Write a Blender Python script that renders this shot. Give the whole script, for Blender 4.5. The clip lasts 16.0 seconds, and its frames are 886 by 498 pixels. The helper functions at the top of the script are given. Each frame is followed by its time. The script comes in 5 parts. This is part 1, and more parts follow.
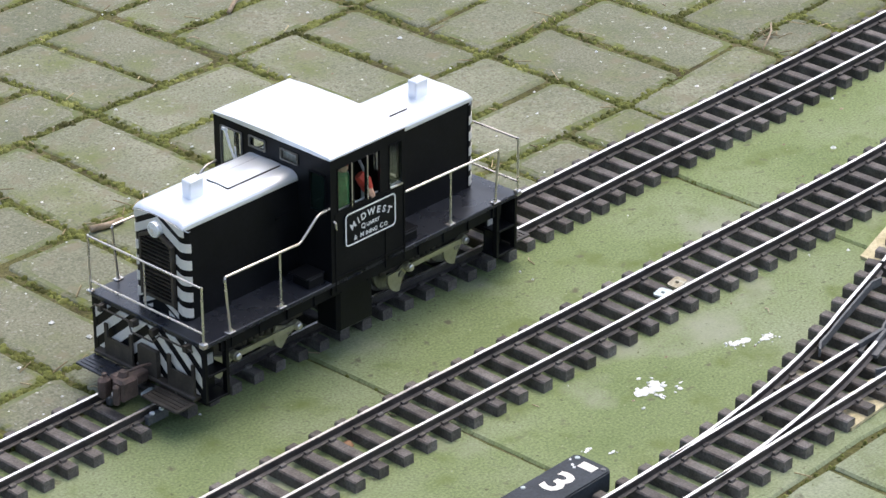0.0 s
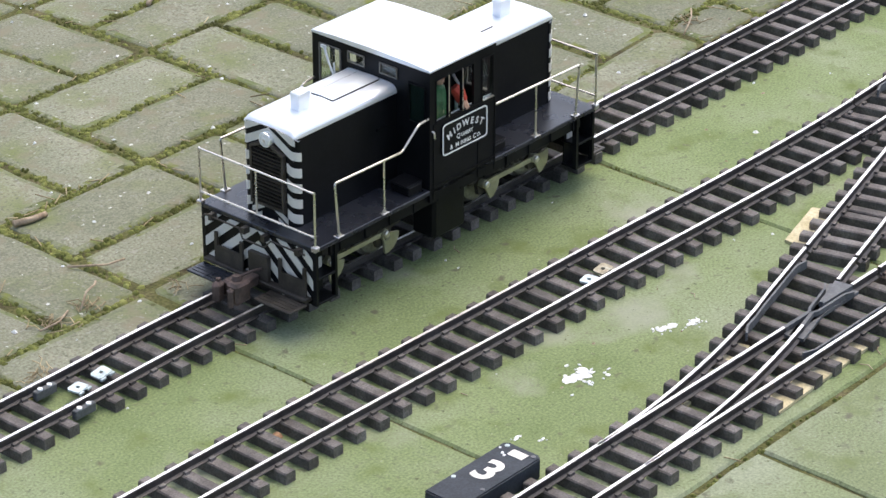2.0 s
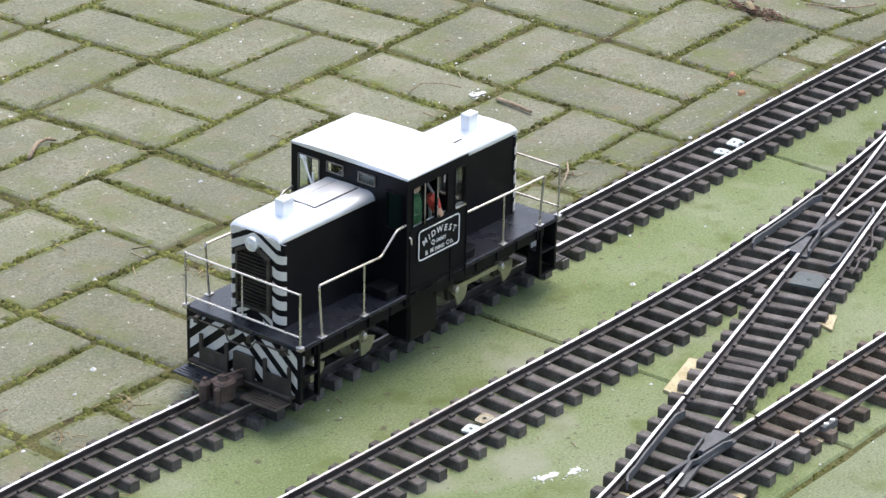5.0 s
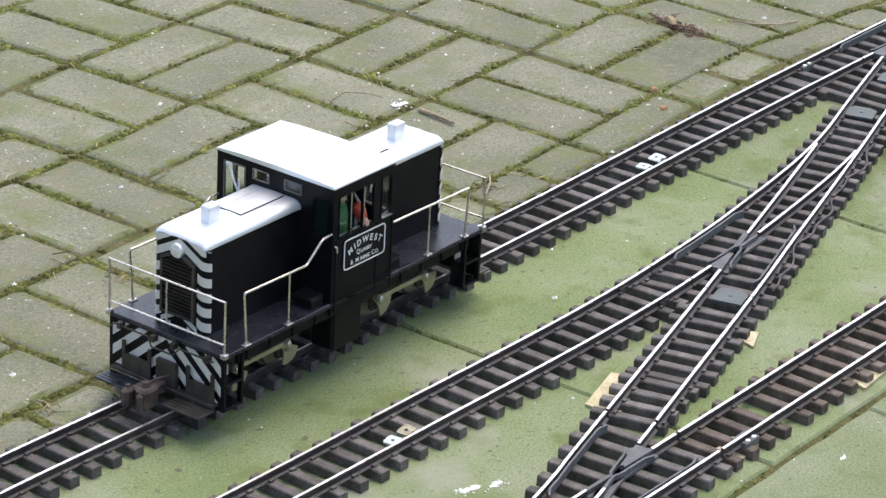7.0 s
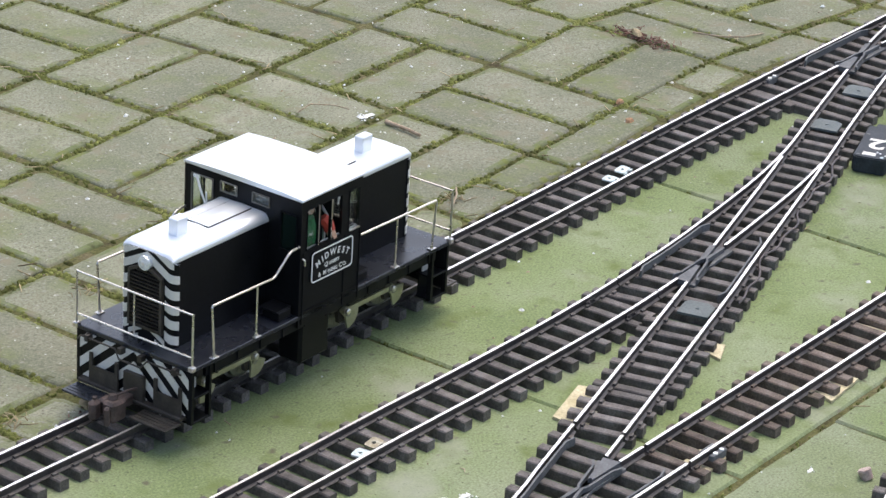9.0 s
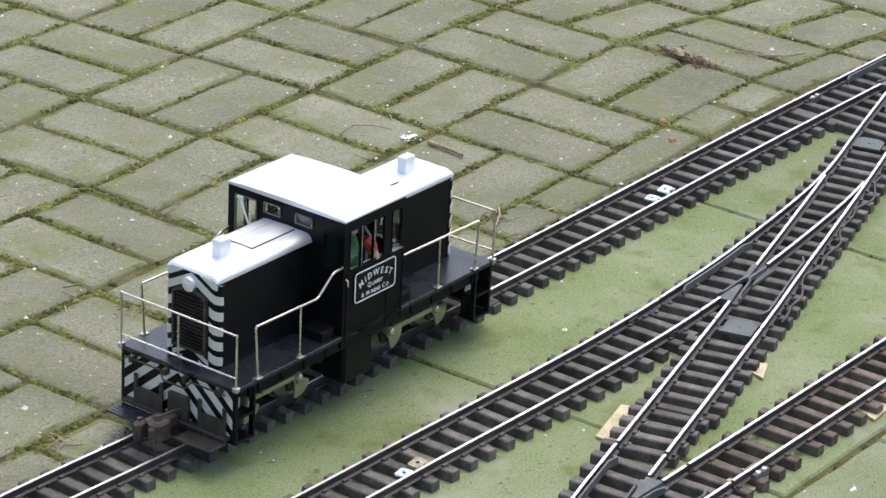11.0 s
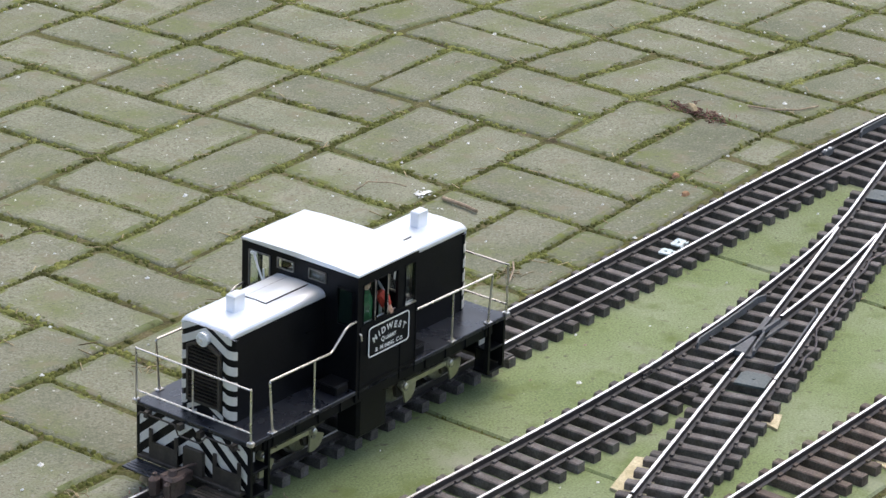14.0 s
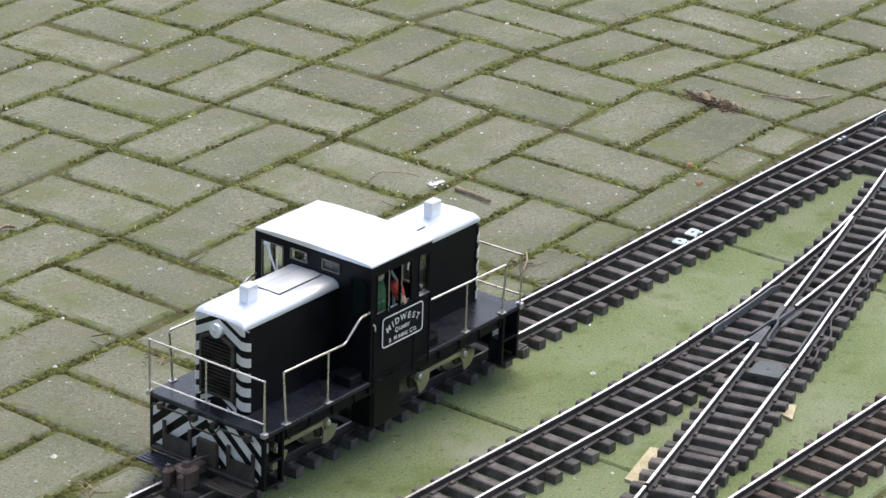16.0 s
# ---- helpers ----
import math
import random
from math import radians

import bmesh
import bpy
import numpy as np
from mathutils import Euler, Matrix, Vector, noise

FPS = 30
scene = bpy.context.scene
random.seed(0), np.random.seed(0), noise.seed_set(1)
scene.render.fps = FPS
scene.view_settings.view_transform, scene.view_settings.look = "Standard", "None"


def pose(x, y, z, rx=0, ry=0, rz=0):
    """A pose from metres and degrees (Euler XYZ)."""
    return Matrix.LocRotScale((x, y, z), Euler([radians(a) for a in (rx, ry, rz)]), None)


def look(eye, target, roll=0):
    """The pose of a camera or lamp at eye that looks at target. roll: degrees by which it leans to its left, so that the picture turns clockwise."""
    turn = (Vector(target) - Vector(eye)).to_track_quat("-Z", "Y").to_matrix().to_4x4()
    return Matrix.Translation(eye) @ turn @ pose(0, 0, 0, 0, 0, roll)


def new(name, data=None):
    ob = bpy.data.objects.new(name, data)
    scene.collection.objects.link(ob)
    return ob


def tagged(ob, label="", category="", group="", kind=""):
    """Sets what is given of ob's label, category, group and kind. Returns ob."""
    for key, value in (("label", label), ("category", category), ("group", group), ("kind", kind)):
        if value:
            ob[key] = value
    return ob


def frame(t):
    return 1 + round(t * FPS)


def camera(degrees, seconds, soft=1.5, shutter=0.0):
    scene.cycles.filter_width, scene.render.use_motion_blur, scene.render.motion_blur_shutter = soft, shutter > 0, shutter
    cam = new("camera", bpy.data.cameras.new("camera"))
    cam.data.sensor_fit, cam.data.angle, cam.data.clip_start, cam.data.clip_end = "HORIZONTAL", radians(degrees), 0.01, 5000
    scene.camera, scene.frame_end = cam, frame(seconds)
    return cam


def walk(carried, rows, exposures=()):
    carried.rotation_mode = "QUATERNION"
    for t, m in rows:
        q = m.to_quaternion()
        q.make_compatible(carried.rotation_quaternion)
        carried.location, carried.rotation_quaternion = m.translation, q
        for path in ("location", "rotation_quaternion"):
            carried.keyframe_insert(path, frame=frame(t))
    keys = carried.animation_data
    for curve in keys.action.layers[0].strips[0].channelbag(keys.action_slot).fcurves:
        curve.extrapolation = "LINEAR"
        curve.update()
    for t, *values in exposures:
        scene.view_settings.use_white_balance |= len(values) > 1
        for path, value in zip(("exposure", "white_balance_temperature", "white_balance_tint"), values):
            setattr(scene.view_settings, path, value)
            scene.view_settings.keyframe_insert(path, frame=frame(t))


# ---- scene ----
cam = camera(16.3, 16.0)
PATH = [
    (0, (-2.426, -2.182, 1.31), (-1.118, -0.979, 0.391), -0.0),
    (0.5, (-2.428, -2.181, 1.301), (-1.104, -0.994, 0.386), -0.4),
    (1, (-2.434, -2.183, 1.307), (-1.102, -1.005, 0.391), -0.4),
    (1.5, (-2.432, -2.179, 1.307), (-1.096, -1.006, 0.39), -0.3),
    (2, (-2.43, -2.172, 1.307), (-1.088, -1.013, 0.383), -0.0),
    (2.5, (-2.439, -2.172, 1.305), (-1.086, -1.024, 0.381), 0.3),
    (3, (-2.436, -2.187, 1.315), (-1.071, -1.04, 0.41), 0.1),
    (3.5, (-2.445, -2.192, 1.315), (-1.053, -1.043, 0.455), 0.1),
    (4, (-2.45, -2.19, 1.314), (-1.04, -1.052, 0.468), 0.3),
    (6.5, (-2.479, -2.154, 1.305), (-1.017, -1.064, 0.485), 2.7),
    (7, (-2.47, -2.153, 1.307), (-0.995, -1.082, 0.485), 3.0),
    (7.5, (-2.475, -2.15, 1.304), (-0.98, -1.101, 0.49), 3.4),
    (8, (-2.471, -2.145, 1.306), (-0.974, -1.098, 0.493), 3.5),
    (10.5, (-2.48, -2.15, 1.313), (-0.999, -1.08, 0.5), 3.0),
    (11, (-2.479, -2.153, 1.315), (-1.0, -1.074, 0.509), 2.8),
    (11.5, (-2.477, -2.155, 1.313), (-0.997, -1.071, 0.516), 2.3),
    (12, (-2.477, -2.159, 1.31), (-0.997, -1.07, 0.52), 2.0),
    (12.5, (-2.482, -2.156, 1.314), (-1.0, -1.069, 0.526), 2.2),
    (13, (-2.483, -2.162, 1.314), (-1.0, -1.071, 0.532), 2.3),
    (13.5, (-2.487, -2.16, 1.315), (-1.003, -1.067, 0.539), 2.4),
    (14, (-2.484, -2.169, 1.31), (-1.002, -1.067, 0.542), 2.1),
    (14.5, (-2.487, -2.171, 1.314), (-1.004, -1.068, 0.549), 1.9),
    (15, (-2.488, -2.163, 1.317), (-1.006, -1.058, 0.554), 1.9),
    (15.5, (-2.486, -2.161, 1.314), (-1.004, -1.056, 0.552), 1.8),
    (16, (-2.479, -2.162, 1.308), (-1.003, -1.056, 0.533), 1.9),
]
walk(cam, [(t, look(eye, target, roll)) for t, eye, target, roll in PATH], exposures=[(0, 0.91), (0.5, 0.98), (2.5, 1.0), (3.5, 1.04), (8, 0.93), (11, 0.88), (12.5, 0.81), (16, 0.74)])

# ---------------- world and light ----------------
world = bpy.data.worlds.new("world")
scene.world = world
world.use_nodes = True
wn = world.node_tree.nodes
sky = wn.new("ShaderNodeTexSky")
sky.sky_type = "NISHITA"
sky.sun_disc = False
SUN_TO = Vector((0.42, 0.10, 1.15)).normalized()
sky.sun_elevation = math.asin(SUN_TO.z)
sky.sun_rotation = math.atan2(SUN_TO.x, SUN_TO.y)
sky.air_density, sky.dust_density, sky.ozone_density = 1.0, 4.5, 0.6
bg = wn["Background"]
bg.inputs[1].default_value = 0.15
world.node_tree.links.new(sky.outputs[0], bg.inputs[0])
sun = new("sun", bpy.data.lights.new("sun", "SUN"))
sun.data.energy, sun.data.angle, sun.data.color = 0.45, radians(70), (1.0, 0.97, 0.90)
sun.matrix_world = look(SUN_TO * 20, (0, 0, 0))
scene.view_settings.exposure = 1.0


# ---------------- materials ----------------
def material(name, stops, rough=0.7, metal=0.0, scale=40.0, fine=400.0, bump=0.2, depth=0.0006, space="Object",
             random_tint=0.0, island=False, coat=0.0, spots=None, ior=1.5, spec=0.5, grainy=0.2):
    """Noise-mixed colours (stops), a finer grain over them, bump from both."""
    m = bpy.data.materials.new(name)
    m.use_nodes = True
    nt = m.node_tree
    nd, ln = nt.nodes, nt.links
    bs = nd["Principled BSDF"]
    co = nd.new("ShaderNodeTexCoord")
    geo = nd.new("ShaderNodeNewGeometry")
    where = geo.outputs["Position"] if space == "World" else co.outputs["Object"]
    big, small = nd.new("ShaderNodeTexNoise"), nd.new("ShaderNodeTexNoise")
    big.inputs["Scale"].default_value, big.inputs["Detail"].default_value = scale, 5
    small.inputs["Scale"].default_value, small.inputs["Detail"].default_value = fine, 3
    ln.new(where, big.inputs["Vector"]), ln.new(where, small.inputs["Vector"])
    ramp = nd.new("ShaderNodeValToRGB")
    while len(ramp.color_ramp.elements) < len(stops):
        ramp.color_ramp.elements.new(0.5)
    for n, (at, c) in enumerate(stops):
        ramp.color_ramp.elements[n].position = at
        ramp.color_ramp.elements[n].color = (*c, 1)
    ln.new(big.outputs["Fac"], ramp.inputs["Fac"])
    grain = nd.new("ShaderNodeMapRange")
    grain.inputs["From Min"].default_value, grain.inputs["From Max"].default_value = 0.3, 0.7
    grain.inputs["To Min"].default_value, grain.inputs["To Max"].default_value = 1 - grainy * 1.1, 1 + grainy * 0.9
    ln.new(small.outputs["Fac"], grain.inputs["Value"])
    mul = nd.new("ShaderNodeMixRGB")
    mul.blend_type = "MULTIPLY"
    mul.inputs["Fac"].default_value = 1
    ln.new(ramp.outputs["Color"], mul.inputs["Color1"]), ln.new(grain.outputs["Result"], mul.inputs["Color2"])
    out = mul.outputs["Color"]
    if random_tint:
        info = nd.new("ShaderNodeObjectInfo")
        tint = nd.new("ShaderNodeMapRange")
        tint.inputs["To Min"].default_value, tint.inputs["To Max"].default_value = 1 - random_tint, 1 + random_tint
        ln.new(geo.outputs["Random Per Island"] if island else info.outputs["Random"], tint.inputs["Value"])
        m2 = nd.new("ShaderNodeMixRGB")
        m2.blend_type = "MULTIPLY"
        m2.inputs["Fac"].default_value = 1
        ln.new(out, m2.inputs["Color1"]), ln.new(tint.outputs["Result"], m2.inputs["Color2"])
        out = m2.outputs["Color"]
    for colour, sc, lo, hi in spots or ():
        n3 = nd.new("ShaderNodeTexNoise")
        n3.inputs["Scale"].default_value, n3.inputs["Detail"].default_value = sc, 4
        ln.new(where, n3.inputs["Vector"])
        r3 = nd.new("ShaderNodeMapRange")
        r3.inputs["From Min"].default_value, r3.inputs["From Max"].default_value = lo, hi
        ln.new(n3.outputs["Fac"], r3.inputs["Value"])
        m3 = nd.new("ShaderNodeMixRGB")
        m3.inputs["Color2"].default_value = (*colour, 1)
        ln.new(r3.outputs["Result"], m3.inputs["Fac"]), ln.new(out, m3.inputs["Color1"])
        out = m3.outputs["Color"]
    ln.new(out, bs.inputs["Base Color"])
    ro = nd.new("ShaderNodeMapRange")
    ro.inputs["To Min"].default_value, ro.inputs["To Max"].default_value = max(rough - 0.12, 0.02), min(rough + 0.12, 1)
    ln.new(big.outputs["Fac"], ro.inputs["Value"]), ln.new(ro.outputs["Result"], bs.inputs["Roughness"])
    bs.inputs["Metallic"].default_value = metal
    bs.inputs["Coat Weight"].default_value = coat
    bs.inputs["IOR"].default_value = ior
    bs.inputs["Specular IOR Level"].default_value = spec
    if bump:
        b1, b2 = nd.new("ShaderNodeBump"), nd.new("ShaderNodeBump")
        b1.inputs["Strength"].default_value, b1.inputs["Distance"].default_value = bump, depth * 3
        b2.inputs["Strength"].default_value, b2.inputs["Distance"].default_value = bump, depth
        ln.new(big.outputs["Fac"], b1.inputs["Height"]), ln.new(small.outputs["Fac"], b2.inputs["Height"])
        ln.new(b1.outputs["Normal"], b2.inputs["Normal"]), ln.new(b2.outputs["Normal"], bs.inputs["Normal"])
    return m


SOIL = material("mossy_soil", [(0.3, (0.060, 0.050, 0.028)), (0.5, (0.095, 0.098, 0.036)), (0.7, (0.14, 0.122, 0.07))], 0.95, scale=30, fine=300, bump=0.6, space="World", spec=0.1, grainy=0.4)
PAVER_STOPS = [(0.28, (0.148, 0.162, 0.109)), (0.5, (0.202, 0.211, 0.151)), (0.72, (0.256, 0.259, 0.194))]
PAVER_SPOTS = [((0.13, 0.130, 0.092), 240, 0.56, 0.70), ((0.20, 0.185, 0.130), 34, 0.56, 0.74), ((0.27, 0.27, 0.23), 150, 0.60, 0.74), ((0.55, 0.56, 0.52), 130, 0.695, 0.745)]
PAVER = material("mossy_paver", PAVER_STOPS, 0.95, scale=8, fine=420, bump=0.6, depth=0.0007, space="World", random_tint=0.13, spec=0.15, grainy=0.26,
                 spots=[((0.155, 0.178, 0.078), 13, 0.50, 0.72)] + PAVER_SPOTS)
PAVER_EDGE = material("mossy_paver_edge", PAVER_STOPS, 0.95, scale=8, fine=420, bump=0.6, depth=0.0007, space="World", random_tint=0.13, spec=0.15, grainy=0.26,
                      spots=[((0.135, 0.16, 0.072), 16, 0.42, 0.62)] + PAVER_SPOTS + [((0.145, 0.165, 0.05), 55, 0.54, 0.68), ((0.08, 0.09, 0.04), 90, 0.58, 0.70)])
SLAB = material("algae_concrete", [(0.28, (0.146, 0.192, 0.080)), (0.48, (0.182, 0.228, 0.106)), (0.72, (0.236, 0.272, 0.170))], 0.9, scale=7, fine=420,
                bump=0.4, space="World", random_tint=0.06, spec=0.2, grainy=0.24,
                spots=[((0.13, 0.165, 0.055), 22, 0.55, 0.74), ((0.12, 0.12, 0.075), 75, 0.62, 0.74), ((0.30, 0.31, 0.25), 9, 0.58, 0.8), ((0.10, 0.11, 0.06), 160, 0.66, 0.72), ((0.30, 0.32, 0.22), 230, 0.66, 0.76)])
GREY_SLAB = material("greyish_concrete", [(0.28, (0.162, 0.198, 0.098)), (0.48, (0.200, 0.236, 0.132)), (0.72, (0.254, 0.282, 0.195))], 0.9, scale=7, fine=420,
                     bump=0.4, space="World", random_tint=0.06, spec=0.2, grainy=0.24,
                     spots=[((0.145, 0.175, 0.075), 22, 0.55, 0.74), ((0.13, 0.13, 0.09), 75, 0.62, 0.74), ((0.10, 0.11, 0.06), 160, 0.66, 0.72), ((0.32, 0.33, 0.26), 230, 0.66, 0.76)])
MOSS = material("joint_moss", [(0.3, (0.060, 0.062, 0.022)), (0.5, (0.128, 0.142, 0.042)), (0.7, (0.220, 0.232, 0.080))], 0.95, scale=25, fine=600, bump=0.5,
                space="World", random_tint=0.3, island=True, spec=0.1)
LITTER = material("dry_litter", [(0.3, (0.20, 0.155, 0.09)), (0.7, (0.44, 0.37, 0.23))], 0.9, scale=30, fine=500, space="World", random_tint=0.35, island=True, spec=0.2)
SLEEPER = material("weathered_brown_sleeper", [(0.3, (0.064, 0.056, 0.051)), (0.5, (0.106, 0.095, 0.088)), (0.7, (0.162, 0.150, 0.142))], 0.65, scale=60, fine=500,
                   bump=0.4, space="World", random_tint=0.22, spec=0.35, grainy=0.3, spots=[((0.15, 0.145, 0.13), 45, 0.62, 0.78)])
BROWN_SLEEPER = material("dusty_brown_sleeper", [(0.3, (0.085, 0.066, 0.054)), (0.5, (0.135, 0.108, 0.090)), (0.7, (0.19, 0.160, 0.138))], 0.75, scale=60, fine=500,
                         bump=0.4, space="World", random_tint=0.22, spec=0.25, grainy=0.3, spots=[((0.17, 0.15, 0.10), 45, 0.60, 0.76)])
RAIL = material("rail_side", [(0.3, (0.040, 0.036, 0.037)), (0.6, (0.075, 0.068, 0.068)), (0.8, (0.12, 0.105, 0.10))], 0.5, 0.4, scale=50, fine=500, space="World")
HEAD = material("polished_rail_head", [(0.3, (0.80, 0.79, 0.77)), (0.7, (0.93, 0.92, 0.91))], 0.42, 1.0, scale=30, fine=700, bump=0.05, space="World")
FROG = material("grey_plastic_frog", [(0.3, (0.085, 0.09, 0.095)), (0.7, (0.15, 0.155, 0.16))], 0.6, scale=60, space="World", spec=0.3)
PLATE = material("grey_cover_plate", [(0.3, (0.10, 0.12, 0.12)), (0.7, (0.145, 0.165, 0.165))], 0.6, scale=60, space="World", spec=0.25)
MOTOR = material("black_point_motor", [(0.3, (0.020, 0.026, 0.034)), (0.7, (0.046, 0.054, 0.066))], 0.55, scale=40, space="World", spec=0.25)
ZINC = material("zinc_clip", [(0.3, (0.40, 0.48, 0.49)), (0.7, (0.62, 0.70, 0.70))], 0.5, 0.1, scale=90, space="World")
RUSTY_ZINC = material("rusty_zinc_clip", [(0.3, (0.26, 0.21, 0.12)), (0.55, (0.36, 0.33, 0.24)), (0.8, (0.55, 0.55, 0.48))], 0.6, 0.1, scale=120, space="World")
PLYWOOD = material("pale_plywood", [(0.3, (0.42, 0.36, 0.2)), (0.7, (0.62, 0.56, 0.38))], 0.8, scale=40, space="World")
WHITE_DIRT = material("white_dropping", [(0.3, (0.55, 0.57, 0.55)), (0.7, (0.85, 0.86, 0.85))], 0.8, scale=200, space="World")
TWIG = material("twig_bark", [(0.3, (0.24, 0.18, 0.12)), (0.7, (0.44, 0.36, 0.27))], 0.9, scale=90, space="World", spec=0.2)
RED_CLAY = material("red_clay_bit", [(0.3, (0.28, 0.15, 0.08)), (0.7, (0.40, 0.25, 0.14))], 0.9, scale=90, space="World")
CABLE = material("grey_cable", [(0.3, (0.05, 0.045, 0.05)), (0.7, (0.12, 0.10, 0.10))], 0.6, scale=60, space="World")
PINK = material("pinkish_plastic", [(0.3, (0.30, 0.22, 0.19)), (0.7, (0.42, 0.33, 0.29))], 0.6, scale=60, space="World")

BLACK = material("satin_black_paint", [(0.3, (0.004, 0.0045, 0.006)), (0.7, (0.008, 0.0085, 0.010))], 0.36, scale=40, fine=300, bump=0.03, depth=0.0002, spec=0.16)
DOOR_GLASS = material("dark_green_glass", [(0.3, (0.006, 0.012, 0.010)), (0.7, (0.010, 0.020, 0.016))], 0.14, scale=20, bump=0, spec=0.4)
DECK = material("satin_black_deck", [(0.3, (0.012, 0.014, 0.020)), (0.7, (0.019, 0.022, 0.030))], 0.28, scale=40, fine=300, bump=0.05, depth=0.0002, spec=0.7)
UNDER = material("sooty_underframe", [(0.3, (0.024, 0.020, 0.016)), (0.7, (0.066, 0.056, 0.045))], 0.5, scale=60, bump=0.1)
SILVER = material("silver_roof_paint", [(0.3, (0.82, 0.85, 0.88)), (0.7, (0.85, 0.89, 0.935))], 0.34, 0.6, scale=14, fine=90, bump=0, grainy=0.02)
STRIPE = material("off_white_stripe", [(0.3, (0.64, 0.62, 0.565)), (0.7, (0.72, 0.70, 0.645))], 0.5, scale=25, bump=0.03, grainy=0.04)
LETTER = material("white_lettering", [(0.3, (0.86, 0.86, 0.84)), (0.7, (0.90, 0.90, 0.88))], 0.45, scale=20, bump=0, grainy=0.02)
NICKEL = material("nickel_handrail", [(0.3, (0.66, 0.62, 0.57)), (0.7, (0.78, 0.74, 0.69))], 0.28, 0.9, scale=40, bump=0, grainy=0.05)
BRASS = material("dull_brass", [(0.3, (0.40, 0.38, 0.26)), (0.7, (0.52, 0.50, 0.36))], 0.42, 0.6, scale=60, bump=0.03, grainy=0.08)
STEEL = material("wheel_steel", [(0.3, (0.25, 0.24, 0.23)), (0.7, (0.42, 0.41, 0.39))], 0.4, 0.9, scale=60, bump=0.05)
RUSTY = material("rusty_coupler", [(0.3, (0.055, 0.04, 0.034)), (0.7, (0.12, 0.085, 0.075))], 0.6, 0.2, scale=90, bump=0.2)
LAMP = material("lamp_lens", [(0.3, (0.7, 0.72, 0.72)), (0.7, (0.85, 0.86, 0.86))], 0.12, scale=60, bump=0, coat=1)
RED = material("red_figure", [(0.3, (0.5, 0.04, 0.03)), (0.7, (0.62, 0.09, 0.05))], 0.6, scale=80)
GREEN = material("green_figure", [(0.3, (0.02, 0.16, 0.05)), (0.7, (0.05, 0.25, 0.09))], 0.6, scale=80)
SKIN = material("tan_figure", [(0.3, (0.5, 0.30, 0.2)), (0.7, (0.6, 0.38, 0.27))], 0.6, scale=80)
INSIDE = material("cab_inside_grey", [(0.3, (0.50, 0.54, 0.52)), (0.7, (0.62, 0.66, 0.64))], 0.6, scale=50)


def clear_glass(name, tint):
    m = bpy.data.materials.new(name)
    m.use_nodes = True
    bs = m.node_tree.nodes["Principled BSDF"]
    bs.inputs["Base Color"].default_value = (*tint, 1)
    bs.inputs["Roughness"].default_value = 0.03
    bs.inputs["Transmission Weight"].default_value = 1.0
    bs.inputs["IOR"].default_value = 1.45
    return m


GLASS = clear_glass("window_glass", (0.9, 0.95, 0.93))
FRAME = material("dull_window_frame", [(0.3, (0.16, 0.15, 0.13)), (0.7, (0.26, 0.25, 0.22))], 0.5, 0.3, scale=60, bump=0)


# ---------------- mesh helpers ----------------
def part(name, bm, mats, parent=None, label="", smooth=False, at=None):
    me = bpy.data.meshes.new(name)
    bmesh.ops.recalc_face_normals(bm, faces=bm.faces[:])
    bm.to_mesh(me)
    bm.free()
    for m in mats if isinstance(mats, (list, tuple)) else [mats]:
        me.materials.append(m)
    if smooth:
        me.shade_smooth()
    ob = new(name, me)
    ob.parent = parent
    if at is not None:
        ob.matrix_basis = at
    return tagged(ob, label)


def shared(name, me, parent, at):
    ob = new(name, me)
    ob.parent = parent
    ob.matrix_basis = at
    return ob


def thing(name, label, category, at=None, group="", kind=""):
    ob = new(name)
    if at is not None:
        ob.matrix_basis = at
    return tagged(ob, label, category, group, kind)


def box(bm, x0, x1, y0, y1, z0, z1, bev=0.0, mi=0):
    vs = [bm.verts.new((x, y, z)) for x in (x0, x1) for y in (y0, y1) for z in (z0, z1)]
    fs = [bm.faces.new([vs[i] for i in q]) for q in ((0, 1, 3, 2), (4, 6, 7, 5), (0, 4, 5, 1), (2, 3, 7, 6), (0, 2, 6, 4), (1, 5, 7, 3))]
    for f in fs:
        f.material_index = mi
    if bev:
        bmesh.ops.bevel(bm, geom=list({e for f in fs for e in f.edges}), offset=bev, segments=1, affect="EDGES", material=mi)
    return vs


def tube(bm, pts, r, n=8, mi=0):
    pts = [Vector(p) for p in pts]
    rings = []
    for k, p in enumerate(pts):
        d = (pts[min(k + 1, len(pts) - 1)] - pts[max(k - 1, 0)]).normalized()
        side = d.orthogonal().normalized() if k == 0 else (rings_side - d * rings_side.dot(d)).normalized()
        rings_side = side
        up = d.cross(side)
        rr = r[k] if isinstance(r, (list, tuple)) else r
        rings.append([bm.verts.new(p + (side * math.cos(a) + up * math.sin(a)) * rr) for a in (2 * math.pi * i / n for i in range(n))])
    fs = []
    for a, b in zip(rings, rings[1:]):
        fs += [bm.faces.new((a[i], a[(i + 1) % n], b[(i + 1) % n], b[i])) for i in range(n)]
    fs += [bm.faces.new(rings[0][::-1]), bm.faces.new(rings[-1])]
    for f in fs:
        f.material_index = mi


